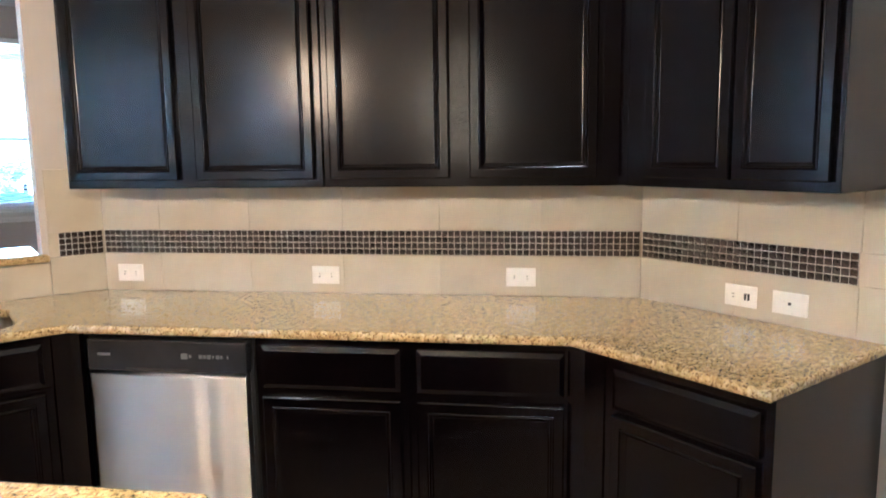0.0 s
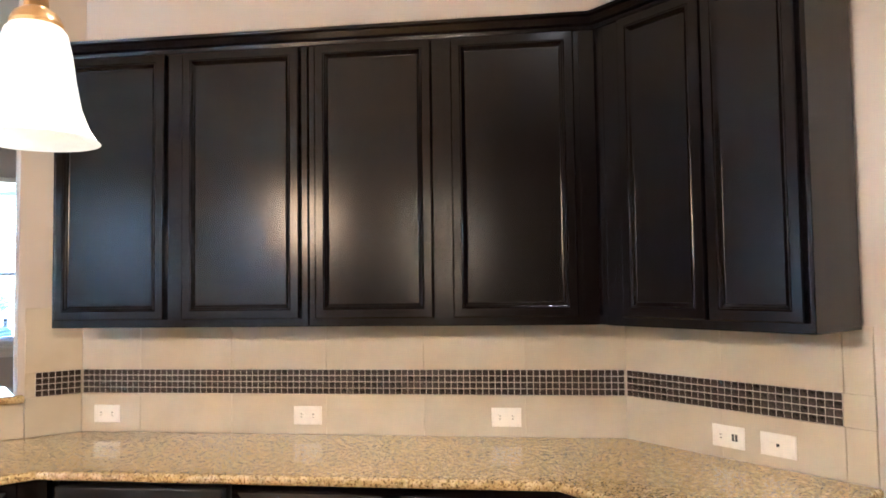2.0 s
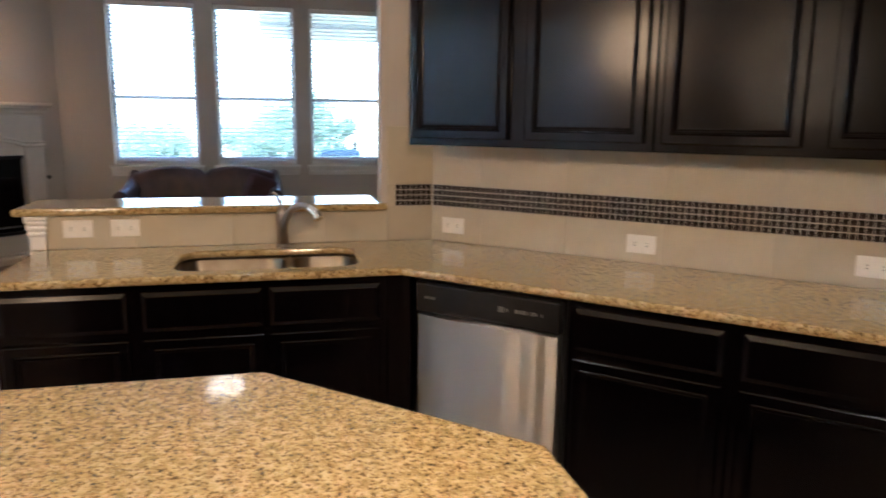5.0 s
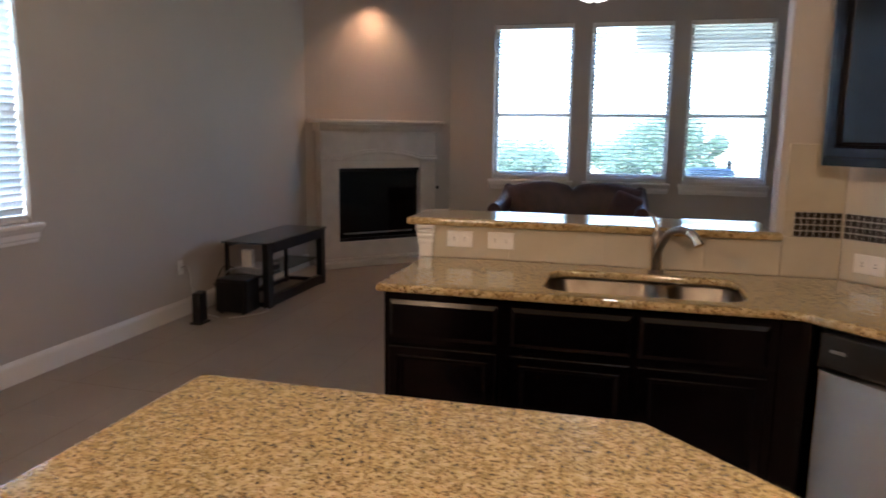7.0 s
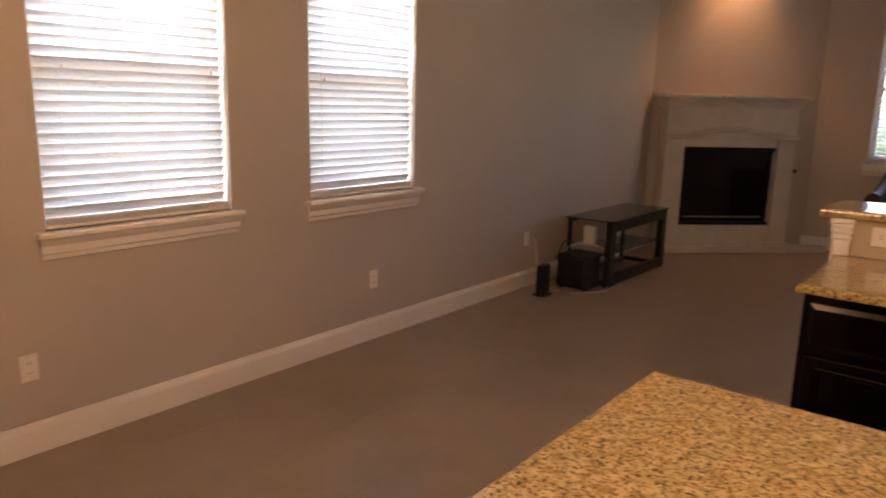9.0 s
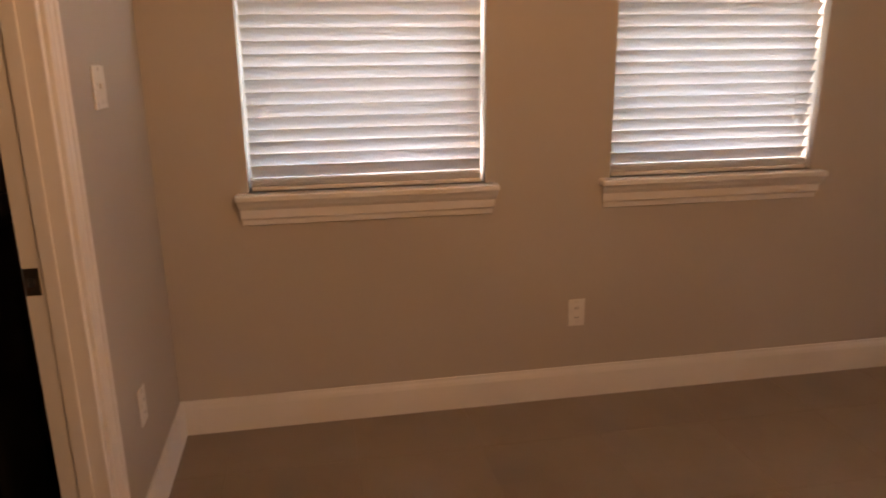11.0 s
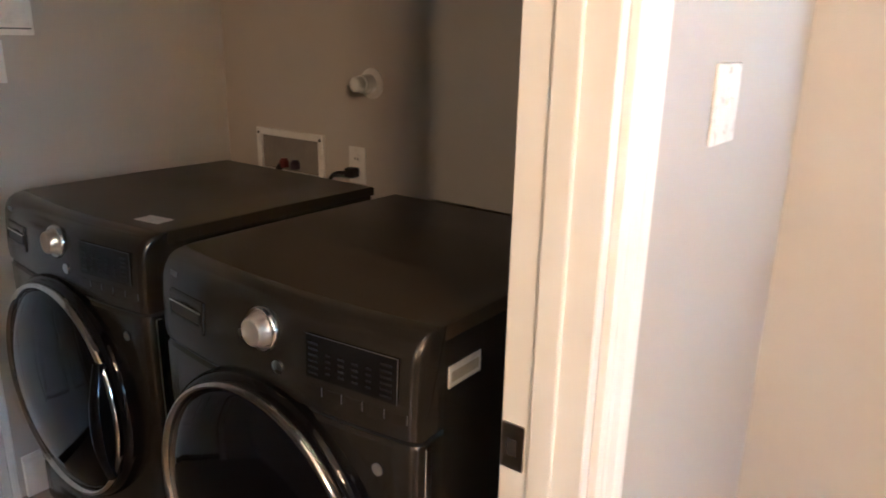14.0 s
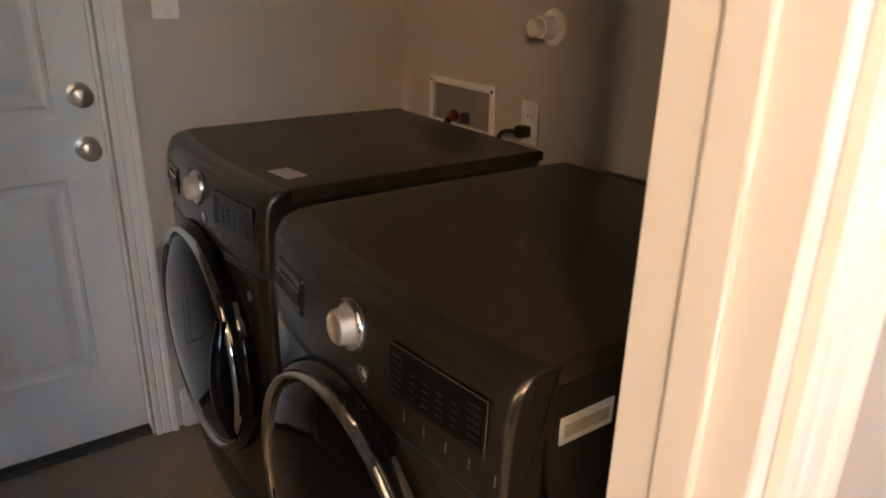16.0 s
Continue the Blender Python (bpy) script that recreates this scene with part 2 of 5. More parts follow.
def box(x0, x1, y0, y1, z0, z1, bevel=0.0, seg=1, bm=None):
    bm = bm or bmesh.new()
    g = bmesh.ops.create_cube(bm, size=1.0, matrix=Matrix.LocRotScale(((x0 + x1) / 2, (y0 + y1) / 2, (z0 + z1) / 2), None, (x1 - x0, y1 - y0, z1 - z0)))
    if bevel:
        edges = list({e for v in g["verts"] for e in v.link_edges})
        bmesh.ops.bevel(bm, geom=edges, offset=bevel, segments=seg, profile=0.5, affect="EDGES")
    return bm


def rings(w, h, steps, cap=True):
    """A panelled front in the x-z plane, facing -y: rectangle rings of (inset, depth towards the viewer)."""
    bm = bmesh.new()
    last = None
    for inset, out in steps:
        loop = [bm.verts.new((x, -out, z)) for x, z in ((inset, inset), (w - inset, inset), (w - inset, h - inset), (inset, h - inset))]
        if last:
            for i in range(4):
                bm.faces.new((last[i], last[(i + 1) % 4], loop[(i + 1) % 4], loop[i]))
        last = loop
    if cap:
        bm.faces.new(last)
    return bm


def prism(points, z0, z1, bevel=0.0, seg=2, holes=()):
    """A flat slab over an outline, with holes."""
    bm = bmesh.new()
    edges, outer = [], []
    for k, loop in enumerate([points, *holes]):
        vs = [bm.verts.new((x, y, z0)) for x, y in loop]
        es = [bm.edges.new((vs[i], vs[(i + 1) % len(vs)])) for i in range(len(vs))]
        edges += es
    bmesh.ops.triangle_fill(bm, use_beauty=True, use_dissolve=False, edges=edges)
    ext = bmesh.ops.extrude_face_region(bm, geom=bm.faces[:])
    up = [v for v in ext["geom"] if isinstance(v, bmesh.types.BMVert)]
    bmesh.ops.translate(bm, vec=(0, 0, z1 - z0), verts=up)
    bmesh.ops.recalc_face_normals(bm, faces=bm.faces[:])
    if bevel:
        rim = [e for e in bm.edges if len(e.link_faces) == 2 and abs(e.verts[0].co.z - e.verts[1].co.z) < 1e-6
               and abs(e.link_faces[0].normal.dot(e.link_faces[1].normal)) < 0.5]
        bmesh.ops.bevel(bm, geom=rim, offset=bevel, segments=seg, profile=0.5, affect="EDGES")
    return bm


def lathe(profile, sides=24, axis="z", bm=None, centre=(0, 0, 0)):
    """Turns a profile of (radius, height) about an axis."""
    bm = bm or bmesh.new()
    last = None
    for r, h in profile:
        loop = []
        for i in range(sides):
            a = 2 * math.pi * i / sides
            c, s = r * math.cos(a), r * math.sin(a)
            p = {"z": (c, s, h), "x": (h, c, s), "y": (c, -h, s)}[axis]
            loop.append(bm.verts.new(Vector(p) + Vector(centre)))
        if last:
            for i in range(sides):
                bm.faces.new((last[i], last[(i + 1) % sides], loop[(i + 1) % sides], loop[i]))
        else:
            first = loop
        last = loop
    for loop in (first, last):
        if (loop[0].co - loop[sides // 2].co).length > 0.0004:
            bm.faces.new(loop)
    bmesh.ops.remove_doubles(bm, verts=bm.verts[:], dist=0.00002)
    return bm


def tube(points, radius, sides=10, bm=None):
    """A round bar along a smooth line through the points."""
    bm = bm or bmesh.new()
    pts = [Vector(p) for p in points]
    fine = []
    for i in range(len(pts) - 1):
        p0, p1, p2, p3 = pts[max(i - 1, 0)], pts[i], pts[i + 1], pts[min(i + 2, len(pts) - 1)]
        for k in range(6):
            t = k / 6
            fine.append(0.5 * (2 * p1 + (p2 - p0) * t + (2 * p0 - 5 * p1 + 4 * p2 - p3) * t * t + (3 * p1 - p0 - 3 * p2 + p3) * t ** 3))
    fine.append(pts[-1])
    last = None
    side = Vector((0.31, 0.87, 0.38))
    for i, p in enumerate(fine):
        d = (fine[min(i + 1, len(fine) - 1)] - fine[max(i - 1, 0)]).normalized()
        u = (side - d * side.dot(d)).normalized()
        w = d.cross(u)
        r = radius(i / (len(fine) - 1)) if callable(radius) else radius
        loop = [bm.verts.new(p + r * (u * math.cos(a) + w * math.sin(a))) for a in (2 * math.pi * k / sides for k in range(sides))]
        if last:
            for k in range(sides):
                bm.faces.new((last[k], last[(k + 1) % sides], loop[(k + 1) % sides], loop[k]))
        else:
            bm.faces.new(loop)
        last = loop
    bm.faces.new(last)
    return bm


def round_rect(x0, x1, y0, y1, r, n=5):
    out = []
    for cx, cy, a0 in ((x1 - r, y1 - r, 0), (x0 + r, y1 - r, 90), (x0 + r, y0 + r, 180), (x1 - r, y0 + r, 270)):
        for k in range(n + 1):
            a = radians(a0 + 90 * k / n)
            out.append((cx + r * math.cos(a), cy + r * math.sin(a)))
    return out


def wall(name, m, length, height, thick, holes=(), mat=None, label="", z0=0.0):
    """A wall in a frame: x along it, its seen face at y = 0, thickness towards +y; holes are (x0, x1, z0, z1) right through."""
    us = sorted({0.0, length, *(h[0] for h in holes), *(h[1] for h in holes)})
    zs = sorted({z0, height, *(h[2] for h in holes), *(h[3] for h in holes)})
    solid = {}
    for i in range(len(us) - 1):
        for k in range(len(zs) - 1):
            cu, cz = (us[i] + us[i + 1]) / 2, (zs[k] + zs[k + 1]) / 2
            solid[i, k] = not any(h[0] < cu < h[1] and h[2] < cz < h[3] for h in holes)
    bm = bmesh.new()

    def quad(*ps):
        bm.faces.new([bm.verts.new(p) for p in ps])

    for (i, k), full in solid.items():
        if not full:
            continue
        a, b, c, d = us[i], us[i + 1], zs[k], zs[k + 1]
        quad((a, 0, c), (b, 0, c), (b, 0, d), (a, 0, d))
        quad((a, thick, c), (a, thick, d), (b, thick, d), (b, thick, c))
        if not solid.get((i - 1, k)):
            quad((a, 0, c), (a, 0, d), (a, thick, d), (a, thick, c))
        if not solid.get((i + 1, k)):
            quad((b, 0, c), (b, thick, c), (b, thick, d), (b, 0, d))
        if not solid.get((i, k - 1)):
            quad((a, 0, c), (a, thick, c), (b, thick, c), (b, 0, c))
        if not solid.get((i, k + 1)):
            quad((a, 0, d), (b, 0, d), (b, thick, d), (a, thick, d))
    bmesh.ops.remove_doubles(bm, verts=bm.verts[:], dist=0.0005)
    ob = new(name, finish(bm, name, mat or PAINT))
    ob.matrix_basis = m
    return tagged(ob, label, "wall", kind="structure")


def moulding(name, m, length, profile, mat, label="", category="trim", kind="structure"):
    """A profile of (depth towards the viewer, height) drawn along x."""
    bm = bmesh.new()
    a = [bm.verts.new((0, -d, z)) for d, z in profile]
    b = [bm.verts.new((length, -d, z)) for d, z in profile]
    k = len(profile)
    for i in range(k):
        bm.faces.new((a[i], a[(i + 1) % k], b[(i + 1) % k], b[i]))
    bm.faces.new(a)
    bm.faces.new(b)
    ob = new(name, finish(bm, name, mat))
    ob.matrix_basis = m
    return tagged(ob, label, category, kind=kind)


BASE_PROFILE = [(0, 0), (0.016, 0), (0.016, 0.105), (0.013, 0.118), (0.009, 0.126), (0.007, 0.137), (0, 0.137)]
CASING_PROFILE = [(0, 0), (0.010, 0), (0.013, 0.006), (0.013, 0.016), (0.010, 0.019), (0.013, 0.023), (0.015, 0.042), (0.012, 0.045), (0.017, 0.049), (0.020, 0.055), (0.020, 0.063), (0.015, 0.068), (0, 0.068)]
H = 3.05
WEST, FAR, SINK_Y, EAST = -3.60, 8.72, 3.435, 2.31
DIAG_N = 2.895
CX, CY = DIAG_N * math.sqrt(2) - SINK_Y, DIAG_N * math.sqrt(2) - EAST

# ---- floor and ceiling ----
ground = new("ground", finish(box(-300, 300, -300, 300, -0.35, -0.25), "ground", LAWN))
tagged(ground, "dry green lawn spreading out behind the house", "ground", kind="structure")
floor = new("floor", finish(box(-3.75, 3.2, -6.6, 8.9, -0.20, -0.0012), "floor", FLOOR_GROUT))
tagged(floor, "taupe grout bed under the large floor tiles", "floor", kind="structure")
ceiling = new("ceiling", finish(box(-3.75, 3.2, -6.6, 8.9, H, H + 0.15), "ceiling", CEIL))
tagged(ceiling, "plain white painted ceiling", "ceiling", kind="structure")

# ---- walls ----
WIN_Z0, WIN_Z1 = 0.926, 2.50
# The west wall's frame runs towards +y with its seen face looking to +x.
west_frame = pose(WEST, -6.5, 0, 0, 0, 90)
wall("wall_west", west_frame, 15.3, H, 0.16, [(a + 6.5, b + 6.5, WIN_Z0, WIN_Z1) for a, b in LEFT_WINDOWS], label="greige painted wall with three tall windows")
FAR_WINDOWS = [(-1.785, -0.870), (-0.675, 0.215), (0.385, 1.255)]
FZ0, FZ1, FRAIL = 0.945, 2.73, 1.70
wall("wall_north", pose(-3.76, FAR, 0), 6.96, H, 0.16, [(a + 3.76, b + 3.76, FZ0, FZ1) for a, b in FAR_WINDOWS], label="greige painted wall with three windows side by side")
wall("wall_fireplace", pose(WEST, 7.43, 0, 0, 0, 45), 1.83, H, 0.12, label="greige painted wall set across the room's corner")
wall("wall_family_east", pose(3.05, 8.75, 0, 0, 0, -90), 7.0, H, 0.15, label="plain greige painted wall")
wall("wall_sink", pose(0.41, SINK_Y, 0), CX - 0.41 + 0.05, H, 0.13, label="greige painted wall beside the pass-through")
wall("half_wall", pose(-1.11, SINK_Y, 0), 1.52, 1.06, 0.13, label="low greige half wall under the raised bar")
wall("wall_diagonal", pose(CX, SINK_Y, 0, 0, 0, -45), math.hypot(EAST - CX, SINK_Y - CY), H, 0.13, label="greige painted kitchen wall set on the diagonal")
wall("wall_east", pose(EAST, CY, 0, 0, 0, -90), CY + 6.5, H, 0.13, label="greige painted kitchen wall")
wall("wall_family_return", pose(3.19, 1.80, 0, 0, 0, 180), 0.76, H, 0.13, label="plain greige painted wall")
wall("wall_south", pose(EAST + 0.1, -6.4, 0, 0, 0, 180), 6.1, H, 0.13, label="plain greige painted wall")
LAUNDRY_Y, JAMB_X, JAMB_X2 = -0.225, -2.714, -1.90
wall("wall_laundry", pose(-1.15, LAUNDRY_Y, 0, 0, 0, 180), 2.45, H, 0.112, [(-1.15 - JAMB_X2, -1.15 - JAMB_X, -0.01, 2.06)], label="greige painted wall with the laundry doorway")
wall("wall_laundry_end", pose(-1.15, -2.10, 0, 0, 0, 180), 2.45, H, 0.12, [(-1.15 + 1.84, -1.15 + 2.66, -0.01, 2.05)], label="greige painted end wall of the laundry")
wall("wall_laundry_side", pose(-1.15, LAUNDRY_Y - 0.12, 0, 0, 0, -90), 2.3, H, 0.12, label="plain greige painted wall")

# ---- baseboards ----
WHITE_BASE = "white painted baseboard with a moulded top edge"
moulding("baseboard", pose(WEST, LAUNDRY_Y, 0, 0, 0, 90), 7.43 - LAUNDRY_Y, BASE_PROFILE, TRIM, WHITE_BASE, "baseboard")
moulding("baseboard", pose(-2.800, LAUNDRY_Y, 0, 0, 0, 180), 0.80, BASE_PROFILE, TRIM, WHITE_BASE, "baseboard")
moulding("baseboard", pose(-2.32, FAR, 0), 5.3, BASE_PROFILE, TRIM, WHITE_BASE, "baseboard")
moulding("baseboard", pose(EAST, 0.86, 0, 0, 0, -90), 3.4, BASE_PROFILE, TRIM, WHITE_BASE, "baseboard")

# ---- windows with blinds ----


def slat_mesh(length):
    bm = bmesh.new()
    w, t = 0.050, 0.0026
    rows = []
    for k in range(5):
        f = k / 4 - 0.5
        rows.append((f * w, 0.004 * (1 - 4 * f * f)))
    top = [[bm.verts.new((x, y, z + t / 2)) for y, z in rows] for x in (0, length)]
    low = [[bm.verts.new((x, y, z - t / 2)) for y, z in rows] for x in (0, length)]
    for k in range(4):
        bm.faces.new((top[0][k], top[1][k], top[1][k + 1], top[0][k + 1]))
        bm.faces.new((low[0][k], low[0][k + 1], low[1][k + 1], low[1][k]))
    for k in (0, 4):
        bm.faces.new((top[0][k], low[0][k], low[1][k], top[1][k]))
    for s in (0, 1):
        bm.faces.new((*top[s], *reversed(low[s])))
    return finish(bm, "slat", SLAT)


def window(name, m, width, z0, z1, rail, tilt, screened, pitch=0.0431):
    """A hung window in a wall's frame: x along it, y = 0 the wall's seen face; with glass, sill and a slatted blind."""
    win = thing(name, m, "white vinyl hung window with a moulded sill", "window", kind="structure")
    f = 0.045
    bm = box(0, f, 0.085, 0.15, z0, z1, 0.003)
    box(width - f, width, 0.085, 0.15, z0, z1, 0.003, bm=bm)
    box(f, width - f, 0.085, 0.15, z1 - f, z1, 0.003, bm=bm)
    box(f, width - f, 0.085, 0.15, z0, z0 + f, 0.003, bm=bm)
    part("window_frame", bm, TRIM, win)
    part("bottom_sash_rail", box(f, width - f, 0.092, 0.135, z0 + f, z0 + f + 0.045, 0.003), TRIM, win)
    if screened:
        part("insect_screen", box(f, width - f, 0.142, 0.144, z0 + f, rail - 0.022), SCREEN, win, "fine dark insect screen over the lower sash")
    part("sash_rail", box(f, width - f, 0.092, 0.14, rail - 0.022, rail + 0.022, 0.003), TRIM, win)
    for za, zb, y in ((z0 + f + 0.045, rail - 0.022, 0.11), (rail + 0.022, z1 - f, 0.13)):
        pane = part("pane", box(f, width - f, y, y + 0.004, za, zb), PANE, win)
        pane.visible_shadow = False
    part("window_sill", box(-0.045, width + 0.045, -0.055, 0.085, z0 - 0.026, z0, 0.007, 2), TRIM, win, "white moulded window stool")
    ap = [(0, 0), (0.010, 0.004), (0.012, 0.022), (0.020, 0.030), (0.021, 0.060), (0.032, 0.074), (0.040, 0.092), (0, 0.092)]
    bm = bmesh.new()
    a = [bm.verts.new((-0.022 - d * 0.5, -d, z0 - 0.119 + z)) for d, z in ap]
    b = [bm.verts.new((width + 0.022 + d * 0.5, -d, z0 - 0.119 + z)) for d, z in ap]
    for i in range(len(ap)):
        bm.faces.new((a[i], a[(i + 1) % len(ap)], b[(i + 1) % len(ap)], b[i]))
    bm.faces.new(a)
    bm.faces.new(b)
    part("apron", bm, TRIM, win, "white moulded apron under the sill")
    blind = thing("window_blind", m, "white two inch slatted blind hanging in the window", "blind", "window blinds")
    part("headrail", box(0.008, width - 0.008, 0.012, 0.066, z1 - 0.055, z1 - 0.004, 0.003), TRIM, blind)
    part("bottom_rail", box(0.012, width - 0.012, 0.014, 0.064, z0 + 0.002, z0 + 0.020, 0.004, 2), TRIM, blind)
    me = slat_mesh(width - 0.026)
    for k in range(3):
        part("slat", me, None, blind, at=pose(0.013, 0.039, z0 + 0.0245 + k * 0.0072, -1.0 + 0.8 * k))
    z, k = z0 + 0.070, 0
    while z < z1 - 0.07:
        part("slat", me, None, blind, at=pose(0.013, 0.039, z, tilt + (k * 37 % 7 - 3) * 0.35))
        z += pitch
        k += 1
    for x in (0.10, width - 0.10):
        part("ladder_cord", tube([(x, 0.013, z0 + 0.02), (x, 0.012, (z0 + z1) / 2), (x, 0.013, z1 - 0.05)], 0.0008, 5), SLAT, blind)
        part("cord_tassel", lathe([(0.001, 0), (0.006, 0.003), (0.005, 0.018), (0.002, 0.022)], 8, centre=(x + 0.02, 0.006, rail - 0.03)), PLATE, blind)
    return win


for k, (a, b) in enumerate(LEFT_WINDOWS):
    window(f"window_{k + 1}", pose(WEST, a, 0, 0, 0, 90), b - a, WIN_Z0, WIN_Z1, 1.605, -61, True)
for k, (a, b) in enumerate(FAR_WINDOWS):
    window(f"window_{k + 4}", pose(a, FAR, 0), b - a, FZ0, FZ1, FRAIL, -8, False)

# ---- kitchen cabinets ----
DOOR = [(0, 0), (0, 0.016), (0.004, 0.020), (0.033, 0.020), (0.034, 0.0185), (0.036, 0.0205), (0.039, 0.0215), (0.041, 0.0205), (0.044, 0.0165), (0.049, 0.0125), (0.052, 0.009), (0.055, 0.008)]
DRAWER = [(0, 0), (0, 0.012), (0.006, 0.015), (0.016, 0.020)]
SINK_RUN, DW_RUN, EAST_RUN = pose(0, 0, 0), pose(0, 0, 0, 0, 0, -45), pose(0, 0, 0, 0, 0, -90)


def front(name, w, h, steps, x, y, z, parent):
    return part(name, rings(w, h, steps), ESPRESSO, parent, at=pose(x, y, z))


def base_unit(run, a, b, face, back, label, fronts, sink_top=False):
    """A base cabinet in its run's frame; fronts are (kind, x0, x1, z0, z1)."""
    cab = thing("base_cabinet", run @ pose(a, 0, 0), label, "cabinet", "base cabinets")
    part("body", box(0, b - a, face + 0.002, back, 0.10, 0.690 if sink_top else 0.882, 0.002), ESPRESSO, cab)
    if sink_top:
        part("front_rail", box(0, b - a, face + 0.002, face + 0.020, 0.690, 0.882), ESPRESSO, cab)
        for x in (0, b - a - 0.018):
            part("side_panel", box(x, x + 0.018, face + 0.020, back, 0.690, 0.882), ESPRESSO, cab)
    part("toe_kick", box(0, b - a, face + 0.07, back - 0.02, 0.0, 0.10), ESPRESSO, cab)
    for kind, x0, x1, z0, z1 in fronts:
        front(kind, x1 - x0, z1 - z0, DOOR if kind == "cabinet_door" else DRAWER, x0 - a, face, z0, cab)
    return cab


DARK = "dark espresso wooden base cabinet with a drawer above a panelled door"
FACE_D, FACE_S, FACE_E = 2.272, 2.812, 1.668
S_R = (EAST - CY) / math.sqrt(2)
# The run with the dishwasher.
base_unit(DW_RUN, -1.005, -0.462, FACE_D, DIAG_N - 0.004, DARK, [("drawer_front", -0.979, -0.489, 0.703, 0.852), ("cabinet_door", -0.979, -0.489, 0.115, 0.672)])
base_unit(DW_RUN, -0.459, 0.085, FACE_D, DIAG_N - 0.004, DARK, [("drawer_front", -0.433, 0.056, 0.703, 0.852), ("cabinet_door", -0.433, 0.056, 0.115, 0.672)])
filler = thing("corner_filler", pose(0, 0, 0), "dark espresso filler panel closing the cabinet corner", "cabinet panel")
part("panel", prism([(1.655, 1.560), (1.668, 1.50), (1.668, 1.420), (2.28, 1.42), (2.28, 1.79), (2.00, 2.07)], 0.0, 0.882), ESPRESSO, filler)
base_unit(EAST_RUN, -1.415, -0.872, FACE_E, EAST - 0.004, "dark espresso wooden base cabinet at the counter's open end",
          [("drawer_front", -1.375, -0.902, 0.718, 0.845), ("cabinet_door", -1.375, -0.906, 0.115, 0.699)])
# The run under the sink.
base_unit(SINK_RUN, -1.07, -0.602, FACE_S, SINK_Y - 0.004, DARK, [("drawer_front", -1.045, -0.625, 0.703, 0.852), ("cabinet_door", -1.045, -0.625, 0.115, 0.672)])
base_unit(SINK_RUN, -0.600, 0.335, FACE_S, SINK_Y - 0.004, "wide dark espresso sink cabinet with two doors and false drawer fronts",
          [("drawer_front", -0.575, -0.145, 0.703, 0.852), ("drawer_front", -0.120, 0.305, 0.703, 0.852),
           ("cabinet_door", -0.575, -0.145, 0.115, 0.672), ("cabinet_door", -0.120, 0.305, 0.115, 0.672)], sink_top=True)
filler = thing("corner_filler", pose(0, 0, 0), "dark espresso filler panel beside the dishwasher", "cabinet panel")
part("panel", prism([(0.338, 2.812), (0.400, 2.812), (0.425, 2.792), (0.445, 2.81), (0.62, 3.39), (0.338, 3.42)], 0.0, 0.882), ESPRESSO, filler)

# Upper cabinets.
UP0, UP1 = 1.401, 2.463


def upper_unit(run, a, b, face, back, fronts, label):
    cab = thing("upper_cabinet", run @ pose(a, 0, 0), label, "cabinet", "upper cabinets")
    part("body", box(0, b - a, face + 0.002, back, UP0 - 0.022, UP1, 0.002), ESPRESSO, cab)
    for x0, x1 in fronts:
        front("cabinet_door", x1 - x0, UP1 - UP0 - 0.018, DOOR, x0 - a, face, UP0 + 0.009, cab)
    return cab


UPLABEL = "tall dark espresso upper cabinet with two panelled doors"
FU, FE = 2.585, 2.00
upper_unit(DW_RUN, -1.892, -0.838, FU, DIAG_N - 0.015, [(-1.870, -1.412), (-1.338, -0.868)], UPLABEL)
upper_unit(DW_RUN, -0.834, 0.245, FU, DIAG_N - 0.015, [(-0.806, -0.357), (-0.282, 0.170)], UPLABEL)
upper_unit(EAST_RUN, -1.62, -0.898, FE, EAST - 0.015, [(-1.535, -1.220), (-1.212, -0.920)], "dark espresso upper cabinet hung at the end of the run")
filler = thing("corner_filler", pose(0, 0, 0), "dark espresso filler panel between the upper cabinets", "cabinet panel")
part("panel", prism([(1.962, 1.692), (2.001, 1.655), (2.001, 1.615), (2.29, 1.615), (2.29, 1.77), (2.13, 1.93)], UP0 - 0.02, UP1), ESPRESSO, filler)
for run, a, b, face in ((DW_RUN, -1.915, 0.285, FU), (EAST_RUN, -1.66, -0.876, FE)):
    moulding("crown_moulding", run @ pose(a, face, UP1 - 0.005), b - a, [(-0.05, 0.0), (0.004, 0.0), (0.008, 0.013), (0.018, 0.020), (0.030, 0.040), (0.040, 0.046), (0.042, 0.056), (-0.05, 0.056)],
             ESPRESSO, "dark espresso crown moulding along the cabinet tops", "crown moulding", kind="")

# Countertop with its sink cut-out.
FRONT_N = 2.235
HOLE = round_rect(-0.475, 0.245, 2.865, 3.275, 0.10, 6)
outline = [(-1.09, 2.775), (FRONT_N * math.sqrt(2) - 2.775, 2.775), (1.63, FRONT_N * math.sqrt(2) - 1.63), (1.63, 0.862), (EAST - 0.004, 0.862), (EAST - 0.004, CY), (CX, SINK_Y - 0.004), (-1.09, SINK_Y - 0.004)]
top = new("countertop", finish(prism(outline, 0.883, 0.914, 0.011, 3, [HOLE]), "countertop", GRANITE))
tagged(top, "polished speckled tan granite countertop with a rounded edge", "countertop")
ledge = new("bar_ledge", finish(prism([(-1.165, 3.395), (0.432, 3.395), (0.432, 3.432), (0.407, 3.438), (0.407, 3.78), (-1.165, 3.78)], 1.062, 1.097, 0.012, 3), "bar_ledge", GRANITE))
tagged(ledge, "polished speckled granite bar ledge on the half wall", "bar ledge")
